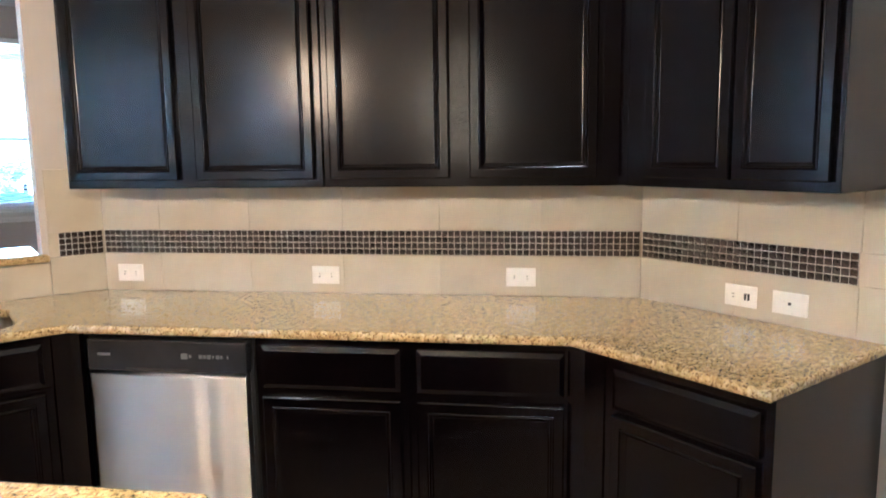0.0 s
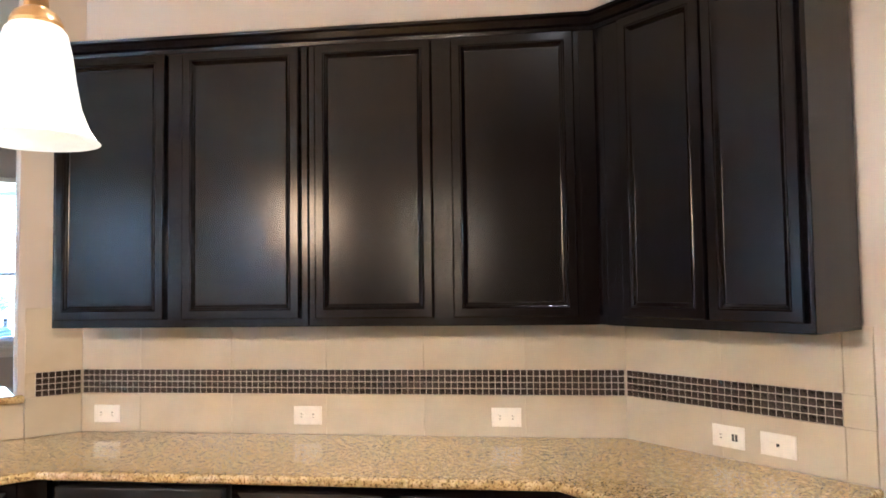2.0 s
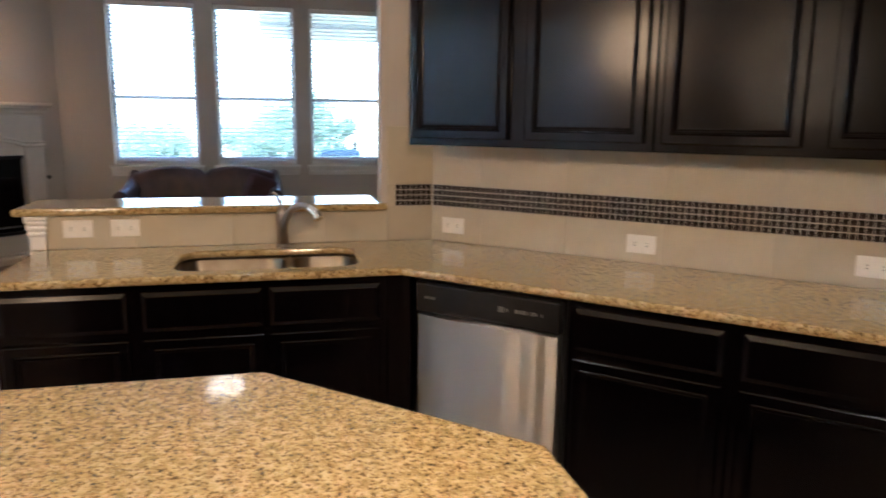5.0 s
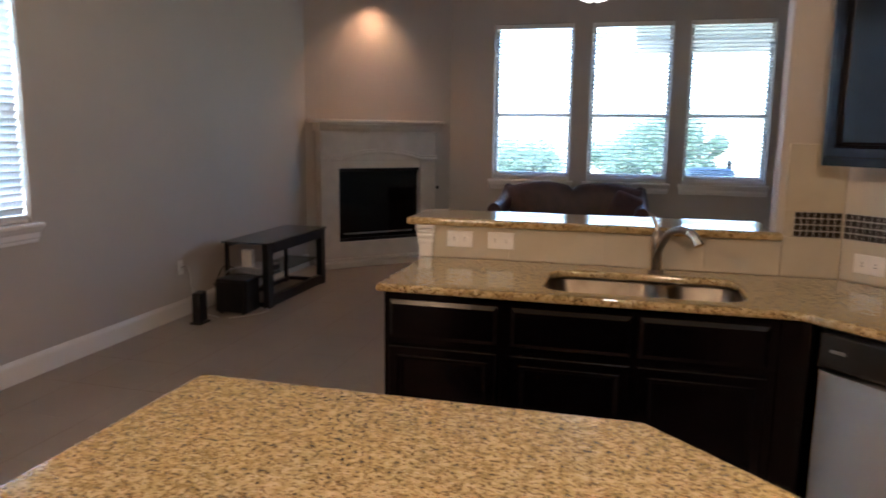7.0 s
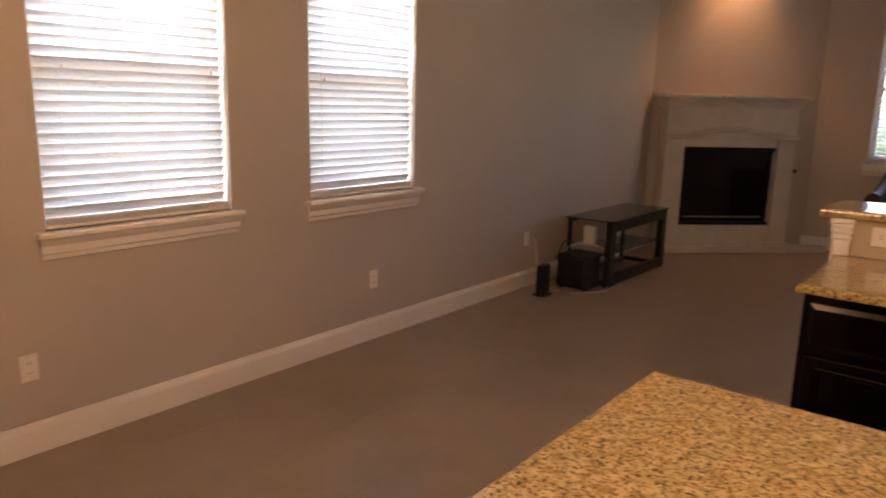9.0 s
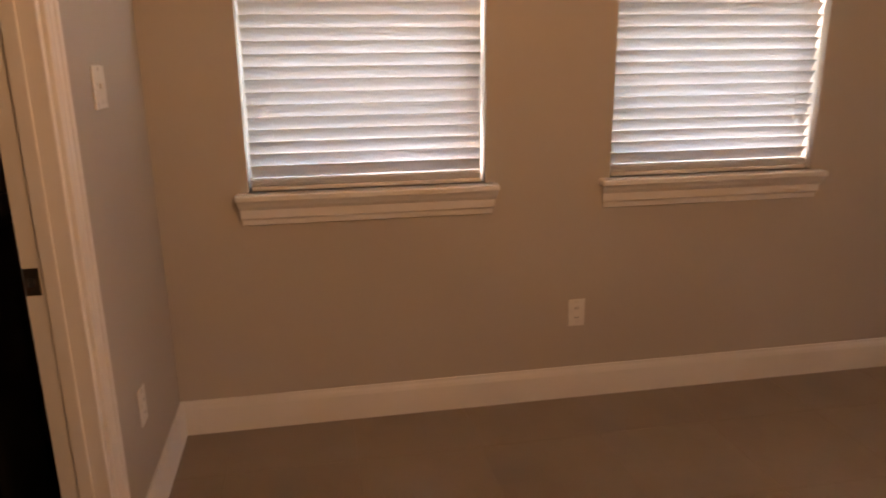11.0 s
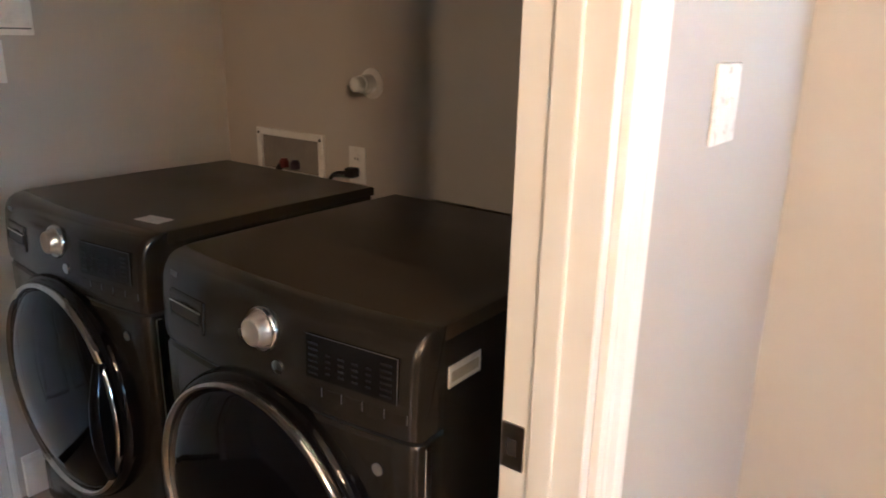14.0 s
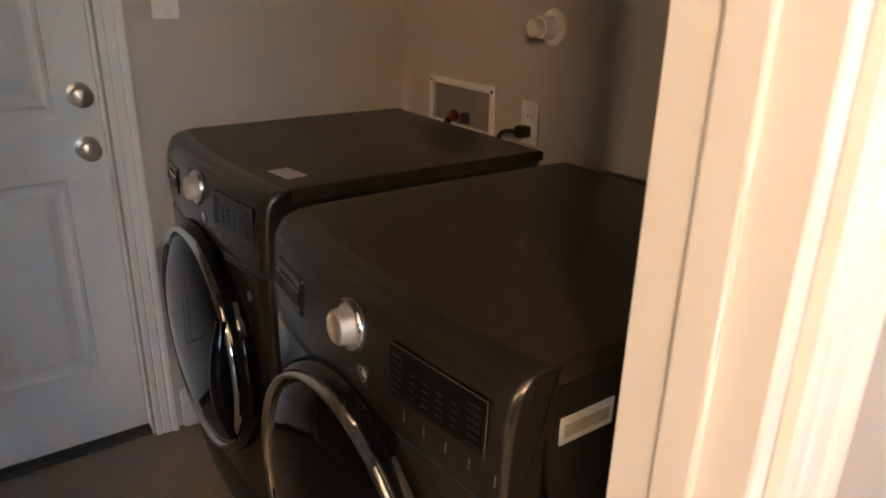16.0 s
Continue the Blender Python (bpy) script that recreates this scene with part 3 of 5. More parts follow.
corbel = moulding("corbel", pose(-1.11, SINK_Y + 0.13, 0, 0, 0, -90), 0.13,
                  [(0, 0.80), (0.008, 0.80), (0.008, 0.965), (0.014, 0.972), (0.014, 0.990), (0.010, 0.996), (0.018, 1.004), (0.018, 1.020), (0.013, 1.026), (0.024, 1.034), (0.024, 1.058), (0, 1.058)],
                  TRIM, "cream stepped moulding at the half wall's end", "corbel", kind="")
post = thing("bar_post", pose(-1.078, SINK_Y - 0.012, 0.9145), "cream post with a ringed capital at the bar's end", "post")
part("shaft", box(-0.030, 0.030, -0.010, 0.012, 0.0, 0.148, 0.003), TRIM, post)
for z, r in ((0.062, 0.036), (0.086, 0.038), (0.110, 0.040)):
    part("ring", box(-r, r, -0.018, 0.012, z, z + 0.018, 0.006, 2), TRIM, post)
part("cap", box(-0.042, 0.042, -0.022, 0.012, 0.130, 0.147, 0.003), TRIM, post)
end_trim = moulding("end_trim", pose(-1.111, SINK_Y + 0.13, 0, 0, 0, -90), 0.13, [(0, 0), (0.012, 0), (0.012, 0.80), (0, 0.80)], TRIM, "cream board capping the half wall's end")

# Double bowl sink.
sink = thing("kitchen_sink", pose(0, 0, 0), "stainless steel undermount double bowl sink", "sink")
for x0, x1 in ((-0.478, -0.045), (-0.020, 0.248)):
    bm = bmesh.new()
    last = None
    for inset, z in ((-0.012, 0.880), (0.0, 0.880), (0.006, 0.872), (0.012, 0.75), (0.03, 0.715), (0.09, 0.706)):
        loop = [bm.verts.new((x, y, z)) for x, y in round_rect(x0 + inset, x1 - inset, 2.862 + inset, 3.278 - inset, 0.085 - min(inset, 0.05), 5)]
        if last:
            for i in range(len(loop)):
                bm.faces.new((last[i], last[(i + 1) % len(loop)], loop[(i + 1) % len(loop)], loop[i]))
        last = loop
    bm.faces.new(last)
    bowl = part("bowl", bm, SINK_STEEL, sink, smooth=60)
    part("drain", lathe([(0.042, 0.707), (0.042, 0.711), (0.030, 0.711), (0.028, 0.708)], 18, centre=((x0 + x1) / 2, 3.07, 0)), CHROME, bowl, smooth=40)
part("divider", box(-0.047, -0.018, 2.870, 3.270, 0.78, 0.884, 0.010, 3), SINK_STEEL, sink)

faucet = thing("kitchen_faucet", pose(-0.055, 3.335, 0.914), "brushed nickel pull-down faucet behind the sink", "faucet")
part("base", lathe([(0.030, 0), (0.030, 0.008), (0.024, 0.014), (0.023, 0.10), (0.026, 0.105), (0.026, 0.15), (0.020, 0.17), (0.008, 0.18)], 18), NICKEL, faucet, smooth=40)
part("spout", tube([(0.0, -0.005, 0.08), (0.018, -0.03, 0.135), (0.045, -0.065, 0.180), (0.085, -0.11, 0.198), (0.118, -0.145, 0.188)], lambda f: 0.017 - 0.003 * f, 12), NICKEL, faucet, smooth=60)
part("spray_head", tube([(0.112, -0.14, 0.192), (0.135, -0.165, 0.172), (0.148, -0.178, 0.148)], lambda f: 0.016 + 0.006 * f, 14), CHROME, faucet, "bright pull-down spray head", smooth=60)
part("lever", tube([(0, 0, 0.165), (-0.008, 0.005, 0.20), (-0.022, 0.012, 0.232), (-0.040, 0.016, 0.245)], lambda f: 0.010 - 0.004 * f, 10), NICKEL, faucet, smooth=60)

# Dishwasher.
dw = thing("dishwasher", DW_RUN @ pose(-1.645, 2.262, 0), "stainless steel dishwasher with a black control strip", "dishwasher")
W = 0.632
part("tub", box(0.004, W - 0.004, 0.03, 0.60, 0.04, 0.868, 0.003), BLACK, dw)
bm = bmesh.new()
n = 40
cols = []
for i in range(n + 1):
    f = i / n
    x = 0.022 + (W - 0.046) * f
    out = 0.004 + 0.020 * (1 - (2 * f - 1) ** 2) - 0.0040 * math.exp(-((f - 0.76) / 0.045) ** 2) - 0.0030 * math.exp(-((f - 0.93) / 0.035) ** 2)
    cols.append([bm.verts.new((x, y, z)) for y, z in ((0.03, 0.115), (0.006 - out, 0.115), (-0.004 - out, 0.127), (-0.004 - out, 0.130), (-0.004 - out, 0.733), (-0.004 - out, 0.736), (0.006 - out, 0.744), (0.03, 0.744))])
for i in range(n):
    for k in range(7):
        bm.faces.new((cols[i][k], cols[i + 1][k], cols[i + 1][k + 1], cols[i][k + 1]))
bm.faces.new(cols[0])
bm.faces.new(cols[-1])
part("door", bm, STEEL, dw, "brushed steel door panel with a slight bow", smooth=50)
strip = part("control_panel", box(0.014, W - 0.016, -0.012, 0.03, 0.748, 0.862, 0.006, 2), BLACK, dw)
part("handle_recess", box(0.16, 0.40, -0.0145, -0.011, 0.750, 0.761, 0.001), SLOT, strip)
part("badge", box(0.055, 0.105, -0.0142, -0.0115, 0.804, 0.814, 0.0008), GREYMARK, strip, "small grey maker's mark")
for x, w in ((0.375, 0.024), (0.405, 0.008), (0.442, 0.012), (0.458, 0.010), (0.472, 0.014), (0.492, 0.006), (0.505, 0.012), (0.521, 0.008), (0.545, 0.006)):
    part("button_mark", box(x, x + w, -0.0140, -0.0115, 0.806 - w * 0.3, 0.812 + w * 0.3), GREYMARK, strip)
part("kick_plate", box(0.01, W - 0.01, 0.05, 0.07, 0.0, 0.108, 0.002), BLACK, dw)

# Island.
island = thing("island_cabinet", pose(0, 0, 0), "dark espresso island base under the granite top", "kitchen island")
part("body", prism([(-1.09, 0.62), (0.32, 0.62), (0.32, 1.20), (-0.14, 1.665), (-1.09, 1.665)], 0.10, 0.882, 0.003, 1), ESPRESSO, island)
part("toe_kick", prism([(-1.05, 0.66), (0.28, 0.66), (0.28, 1.19), (-0.16, 1.62), (-1.05, 1.62)], 0.0, 0.10), ESPRESSO, island)
part("end_panel", rings(0.96, 0.74, DOOR), ESPRESSO, island, at=pose(-1.09, 1.62, 0.12, 0, 0, -90))
for x in (-1.03, -0.58):
    part("back_panel", rings(0.42, 0.74, DOOR), ESPRESSO, island, at=pose(x + 0.42, 1.665, 0.12, 0, 0, 180))
itop = new("granite_slab", finish(prism([(-1.135, 0.575), (0.366, 0.575), (0.366, 1.212), (-0.127, 1.705), (-1.135, 1.705)], 0.883, 0.914, 0.011, 3), "island_top", GRANITE))
tagged(itop, "polished speckled granite island top with a clipped corner", "countertop")

# Pendant lamps.
PEND_Z = 1.708
pend = thing("pendant_lamp", pose(*PENDANT, PEND_Z), "bell-shaped frosted glass pendant lamp with brass fitting, lit", "pendant lamp")
shade = [(0.094, 0.0), (0.088, 0.006), (0.078, 0.022), (0.066, 0.055), (0.058, 0.10), (0.052, 0.145), (0.045, 0.178), (0.030, 0.196), (0.027, 0.193), (0.042, 0.173), (0.049, 0.142), (0.055, 0.10), (0.063, 0.055), (0.075, 0.024), (0.090, 0.002)]
sh = part("shade", lathe([(r * 0.745, z * 0.72) for r, z in shade], 40), SHADE, pend, "glowing frosted glass bell shade", smooth=180)
sh.visible_shadow = False
part("fitter", lathe([(0.026, 0.130), (0.029, 0.139), (0.024, 0.150), (0.014, 0.157), (0.012, 0.174), (0.015, 0.184), (0.009, 0.196), (0.005, 0.27)], 20), BRASS, pend, smooth=40)
part("stem", tube([(0, 0, 0.265), (0, 0, 0.7), (0, 0, H - PEND_Z - 0.02)], 0.005, 8), BRASS, pend)
part("ceiling_cup", lathe([(0.01, H - PEND_Z - 0.04), (0.05, H - PEND_Z - 0.02), (0.06, H - PEND_Z - 0.001)], 20), BRASS, pend, smooth=40)


def outlet(m, label, turned=False, kind="duplex", mark=None, wide=0.071):
    """A plate in a wall's frame, centred at the origin, facing -y; turned: lying on its side."""
    ob = thing("wall_outlet" if kind != "switch" else "light_switch", m, label, "outlet" if kind != "switch" else "switch", "wall plates")
    w, h = (0.121, 0.077) if turned else (wide, 0.115)
    part("plate", box(-w / 2, w / 2, -0.006, 0, -h / 2, h / 2, 0.003, 2), PLATE, ob)
    if kind == "switch":
        part("toggle", box(-0.010, 0.010, -0.012, -0.005, -0.004, 0.009, 0.002), PLATE, ob)
    elif kind == "jack":
        part("jack", box(-0.005, 0.005, -0.0085, -0.005, -0.005, 0.005, 0.001), SLOT, ob)
    else:
        for c in (-1, 1):
            cx, cz = (c * 0.026, 0) if turned else (0, c * 0.020)
            part("socket", lathe([(0.0155, 0.004), (0.0155, 0.0075), (0.0145, 0.008)], 16, "y", centre=(cx, 0, cz)), PLATE, ob)
            if mark == "switch" and c == 1:
                for dx in (-0.006, 0.006):
                    part("rocker", box(cx + dx - 0.004, cx + dx + 0.004, -0.0095, -0.007, -0.012, 0.012), SLOT, ob)
                continue
            for d in (-0.006, 0.006):
                a = (cx - 0.004, cx + 0.004, -0.0088, -0.0075, d - 0.0012, d + 0.0012) if turned else (cx + d - 0.0012, cx + d + 0.0012, -0.0088, -0.0075, cz - 0.004, cz + 0.004)
                part("slot", box(*a), SLOT, ob)
    return ob


TILE_FACE = 0.010
WO = "white duplex outlet lying sideways on the backsplash"
for s in (-1.838, -0.938, -0.109):
    outlet(DW_RUN @ pose(s, DIAG_N - TILE_FACE - 0.001, 0.992), WO, True)
outlet(EAST_RUN @ pose(-1.345, EAST - TILE_FACE - 0.001, 0.990), "white outlet with two rockers on the backsplash", True, mark="switch")
outlet(EAST_RUN @ pose(-1.169, EAST - TILE_FACE - 0.001, 0.990), "white plate with one small jack on the backsplash", True, kind="jack")
for x in (-0.918, -0.728):
    outlet(pose(x, SINK_Y - TILE_FACE - 0.001, 1.003), WO.replace("backsplash", "half wall"), True)
outlet(pose(WEST, 1.345, 0.375, 0, 0, 90), "white duplex outlet low on the painted wall")
outlet(pose(WEST, 3.345, 0.385, 0, 0, 90), "white duplex outlet low on the painted wall")
outlet(pose(WEST, 5.12, 0.40, 0, 0, 90), "white cable outlet low on the painted wall")
outlet(pose(-3.075, LAUNDRY_Y, 1.325, 0, 0, 180), "white light switch plate beside the laundry door", kind="switch", wide=0.112)
outlet(pose(-3.075, LAUNDRY_Y, 0.395, 0, 0, 180), "white duplex outlet low beside the laundry door")

# ---- family room ----
FIRE = pose(0, 0, 0, 0, 0, 45)
V = 7.615
fp = thing("fireplace", FIRE, "cream cast-stone corner fireplace with a black firebox", "fireplace")


def slab(name, u0, u1, v0, v1, z0, z1, parent, mat=STONE, bevel=0.006, label=""):
    return part(name, box(u0, u1, v0, v1, z0, z1, bevel, 2), mat, parent, label)


FU0, FU1, FZA, FZB = 3.02, 4.03, 0.265, 1.082
FM = (FU0 + FU1) / 2
slab("leg", 2.81, FU0, V, V + 0.17, 0.08, 1.175, fp)
slab("leg", FU1, 4.225, V, V + 0.17, 0.08, 1.175, fp)
slab("plinth", 2.78, 4.255, V - 0.02, V + 0.17, 0.0, 0.085, fp)
slab("hearth_panel", FU0, FU1, V + 0.015, V + 0.17, 0.08, FZA, fp)
bm = bmesh.new()
arch = [(FU0, FZB), (FU1, FZB), (FU1, 1.165)] + [(FM + 0.495 * math.cos(radians(a)), 1.165 + 0.075 * math.sin(radians(a))) for a in range(0, 181, 15)] + [(FU0, 1.165)]
fr = [bm.verts.new((u, V + 0.015, z)) for u, z in arch]
bk = [bm.verts.new((u, V + 0.17, z)) for u, z in arch]
for i in range(len(fr)):
    bm.faces.new((fr[i], fr[(i + 1) % len(fr)], bk[(i + 1) % len(fr)], bk[i]))
bm.faces.new(fr)
bm.faces.new(bk)
part("lintel", bm, STONE, fp)
ARCH_LINE = [(2.80, 1.180), (2.95, 1.180), (3.04, 1.185), (3.16, 1.218), (3.34, 1.248), (FM, 1.258), (3.71, 1.248), (3.89, 1.218), (4.01, 1.185), (4.10, 1.180), (4.235, 1.180)]
part("arch_moulding", tube([(u, V - 0.008, z) for u, z in ARCH_LINE], 0.020, 8), STONE, fp, smooth=60)
part("arch_bead", tube([(u, V - 0.004, z + 0.032) for u, z in ARCH_LINE], 0.010, 8), STONE, fp, smooth=60)
slab("frieze", 2.81, 4.225, V + 0.010, V + 0.17, 1.165, 1.52, fp)
mant = moulding("mantel_moulding", FIRE, 1.475, [(-0.17, 0), (0.0, 0), (0.010, 0.014), (0.026, 0.024), (0.034, 0.044), (0.052, 0.062), (0.064, 0.070), (0.064, 0.085), (-0.17, 0.085)], STONE, kind="", category="")
mant.parent = fp
mant.matrix_basis = pose(2.78, V, 1.485)
for key in ("category", "kind"):
    if key in mant:
        del mant[key]
slab("mantel_shelf", 2.715, 4.305, V - 0.10, V + 0.17, 1.570, 1.612, fp, bevel=0.012)
slab("hearth", 2.76, 4.62, V - 0.14, V + 0.0, 0.0, 0.06, fp, bevel=0.008)
fire = part("firebox", box(FU0, FU1, V + 0.10, V + 0.165, FZA, FZB), SOOT, fp)
part("firebox_frame", box(FU0, FU1, V + 0.04, V + 0.06, FZA, FZA + 0.035, 0.003), BLACK, fire)
part("firebox_frame", box(FU0, FU1, V + 0.04, V + 0.06, FZB - 0.04, FZB, 0.003), BLACK, fire)
part("burner_bar", tube([(3.10, V + 0.06, 0.350), (3.5, V + 0.055, 0.350), (3.95, V + 0.06, 0.350)], 0.008, 8), NICKEL, fire)
part("glass_door", box(FU0 + 0.01, FU1 - 0.01, V + 0.075, V + 0.080, FZA + 0.035, FZB - 0.04), GLOSS_BLACK, fire)

gas = thing("gas_key", FIRE @ pose(4.36, 7.80, 0.83), "small dark gas key valve on the wall beside the fireplace", "valve")
part("rosette", lathe([(0.022, 0.0), (0.022, 0.004), (0.010, 0.010), (0.006, 0.03), (0.001, 0.031)], 14, "y"), SLOT, gas)

# TV stand with its electronics.
stand = thing("tv_stand", pose(-3.29, 6.105, 0), "black TV stand with a glass top and open sides", "tv stand")
X0, X1, Y0, Y1, ZT = -0.165, 0.240, -0.575, 0.575, 0.545
for x in (X0, X1 - 0.055):
    for y in (Y0, Y1 - 0.095):
        front_post = x > 0
        part("post", box(x, x + (0.055 if front_post else 0.030), y, y + (0.095 if front_post else 0.035), 0.0, ZT, 0.004), BLACK, stand)
for x, deep, tall, end in ((X0, 0.028, 0.035, 0.035), (X1 - 0.05, 0.05, 0.085, 0.095)):
    part("top_rail", box(x, x + deep, Y0 + end, Y1 - end, ZT - tall, ZT, 0.003), BLACK, stand)
    part("bottom_rail", box(x, x + deep, Y0 + end, Y1 - end, 0.010, 0.010 + tall, 0.003), BLACK, stand)
for y in (Y0, Y1 - 0.05):
    part("end_rail", box(X0 + 0.030, X1 - 0.055, y, y + 0.035, 0.015, 0.05, 0.003), BLACK, stand)
part("glass_top", box(X0 - 0.02, X1 + 0.012, Y0 - 0.015, Y1 + 0.015, ZT + 0.001, ZT + 0.013, 0.002), GLASSTOP, stand, "smoked glass top shelf")
part("glass_shelf", box(X0 + 0.02, X1 - 0.055, Y0 + 0.05, Y1 - 0.05, 0.255, 0.263), GLASSTOP, stand, "smoked glass middle shelf")
rec = thing("media_box", pose(-3.30, 5.80, 0.2635), "silver and black media box on the glass shelf", "media player")
part("case", box(-0.13, 0.13, -0.15, 0.15, 0.0, 0.055, 0.004), STEEL, rec)
part("face", box(0.13, 0.136, -0.145, 0.145, 0.004, 0.05, 0.001), BLACK, rec)
rec2 = thing("game_console", pose(-3.33, 5.70, 0.320), "small pale console standing on the media box", "console")
part("case", box(-0.05, 0.05, -0.03, 0.03, 0.0, 0.15, 0.008, 2), PLATE, rec2)

sub = thing("subwoofer", pose(-3.265, 5.395, 0, 0, 0, -90), "black box subwoofer standing on the floor", "speaker")
part("cabinet", box(-0.12, 0.10, -0.14, 0.14, 0.012, 0.285, 0.010, 2), BLACK, sub)
part("grille", box(0.10, 0.112, -0.12, 0.12, 0.035, 0.265, 0.006, 2), BLACK, sub)
for a in (-0.09, 0.08):
    for b in (-0.10, 0.10):
        part("foot", lathe([(0.016, 0), (0.018, 0.013)], 10, centre=(a, b, 0)), RUBBER, sub)
modem = thing("modem", pose(-3.350, 4.99, 0), "small black upright modem on the floor", "modem")
part("case", box(-0.035, 0.035, -0.065, 0.065, 0.012, 0.245, 0.008, 2), BLACK, modem, at=pose(0, 0, 0, 0, 0, 12))
part("stand", box(-0.05, 0.05, -0.07, 0.07, 0.0, 0.014, 0.004), BLACK, modem)
for k, pts in enumerate(([(-3.59, 5.12, 0.40), (-3.52, 5.11, 0.41), (-3.49, 5.10, 0.30), (-3.44, 5.07, 0.12), (-3.42, 5.05, 0.05)],
                         [(-3.45, 5.10, 0.03), (-3.46, 5.20, 0.012), (-3.40, 5.19, 0.01), (-3.30, 5.16, 0.008)],
                         [(-3.42, 5.30, 0.25), (-3.50, 5.45, 0.20), (-3.50, 5.58, 0.33), (-3.42, 5.66, 0.30)],
                         [(-3.50, 5.53, 0.16), (-3.43, 5.52, 0.30), (-3.30, 5.525, 0.345), (-3.16, 5.53, 0.34), (-3.06, 5.55, 0.30)],
                         [(-3.45, 5.56, 0.28), (-3.36, 5.55, 0.325), (-3.26, 5.54, 0.30), (-3.14, 5.55, 0.285)],
                         [(-3.20, 5.16, 0.008), (-3.08, 5.30, 0.008), (-3.02, 5.45, 0.008), (-3.10, 5.56, 0.010)])):
    c = new("cable", finish(tube(pts, 0.005, 7), "cable", CABLE if k != 2 else DARK_CABLE, 60))
    tagged(c, "thin loose cable trailing by the TV stand", "cable", "loose cables")

# Sofa under the far windows.
sofa = thing("sofa", pose(-0.79, 8.05, 0) @ Matrix.Diagonal((0.74, 1, 1, 1)), "dark burgundy leather sofa with rolled arms", "sofa")


def cushion(name, x0, x1, y0, y1, z0, z1, r=0.05, mat=LEATHER, label="", at=None):
    bm = box(x0, x1, y0, y1, z0, z1, r, 4)
    for v in bm.verts:
        v.co.z += 0.012 * math.sin(v.co.x * 9.0) * math.cos(v.co.y * 7.0)
    return part(name, bm, mat, sofa, label, smooth=60, at=at)


cushion("base", -0.92, 0.92, -0.42, 0.42, 0.10, 0.40, 0.03)
cushion("seat", -0.86, -0.005, -0.46, 0.22, 0.38, 0.54)
cushion("seat", 0.005, 0.86, -0.46, 0.22, 0.38, 0.54)
bm = bmesh.new()
loops = []
for i in range(29):
    x = -0.98 + 1.96 * i / 28
    top_z = 0.885 + 0.075 * abs(math.sin(abs(x) / 0.98 * math.pi * 0.86 + 0.35)) - (0.03 if abs(x) < 0.05 else 0)
    ring_pts = [(0.18, 0.40), (0.15, 0.62), (0.17, top_z - 0.12), (0.20, top_z - 0.03), (0.26, top_z), (0.34, top_z - 0.01), (0.40, top_z - 0.06), (0.42, 0.55), (0.42, 0.20)]
    loops.append([bm.verts.new((x, y, z)) for y, z in ring_pts])
for i in range(28):
    for k in range(len(loops[0])):
        bm.faces.new((loops[i][k], loops[i + 1][k], loops[i + 1][(k + 1) % len(loops[0])], loops[i][(k + 1) % len(loops[0])]))
bm.faces.new(loops[0])
bm.faces.new(loops[-1])
part("backrest", bm, LEATHER, sofa, smooth=50)
for sgn in (-1, 1):
    cushion("arm", min(sgn * 0.90, sgn * 1.10), max(sgn * 0.90, sgn * 1.10), -0.46, 0.36, 0.10, 0.62, 0.04)
    part("arm_roll", tube([(sgn * 1.01, -0.47, 0.66), (sgn * 1.01, -0.1, 0.67), (sgn * 1.0, 0.22, 0.74), (sgn * 0.97, 0.36, 0.84)], 0.105, 14), LEATHER, sofa, smooth=60)
for x in (-0.98, 0.98):
    for y in (-0.38, 0.36):
        part("foot", lathe([(0.03, 0), (0.045, 0.05), (0.035, 0.11)], 12, centre=(x, y, 0)), ESPRESSO, sofa)
pil = thing("throw_pillow", pose(-0.22, 7.88, 0.73, 14, 20, 30), "dark plum throw pillow leaning on the sofa arm", "pillow")
bm = box(-0.16, 0.16, -0.05, 0.05, -0.16, 0.16, 0.046, 4)
part("cover", bm, surface("plum_cushion_fabric", (0.075, 0.042, 0.045), (0.11, 0.065, 0.066), 9, (0.7, 0.85), 160, 0.4), pil, smooth=60)

# Ceiling lamps.
fan = thing("ceiling_lamp", pose(*FAMILY_LAMP), "frosted glass bowl lamp hanging from the ceiling, lit", "ceiling lamp")
bw = part("bowl", lathe([(0.004, 0.012), (0.06, 0.016), (0.11, 0.035), (0.145, 0.07), (0.155, 0.11), (0.150, 0.115)], 28), BOWL, fan, "glowing frosted glass bowl", smooth=60)
bw.visible_shadow = False
part("finial", lathe([(0.003, -0.018), (0.010, -0.010), (0.012, 0.0), (0.020, 0.012)], 12), NICKEL, fan, smooth=60)
part("collar", lathe([(0.158, 0.11), (0.160, 0.125), (0.10, 0.16), (0.05, 0.20), (0.03, 0.26)], 28), NICKEL, fan, smooth=40)
part("stem", tube([(0, 0, 0.25), (0, 0, 0.5), (0, 0, H - FAMILY_LAMP[2])], 0.016, 10), NICKEL, fan)
can = thing("recessed_spotlight", pose(-2.87, 7.83, H), "small round recessed spotlight in the ceiling, lit", "spotlight", "recessed lights")
part("trim_ring", lathe([(0.058, -0.004), (0.095, -0.006), (0.098, 0.0)], 24), TRIM, can)
part("lens", lathe([(0.056, 0.001), (0.001, 0.002)], 24), CAN_GLOW, can)

# Fixtures added to go with the kitchen fill spots; only the corner one is known.
for cx_, cy_, watts in KITCHEN_FILLS:
    copy_thing(can, pose(cx_, cy_, H))

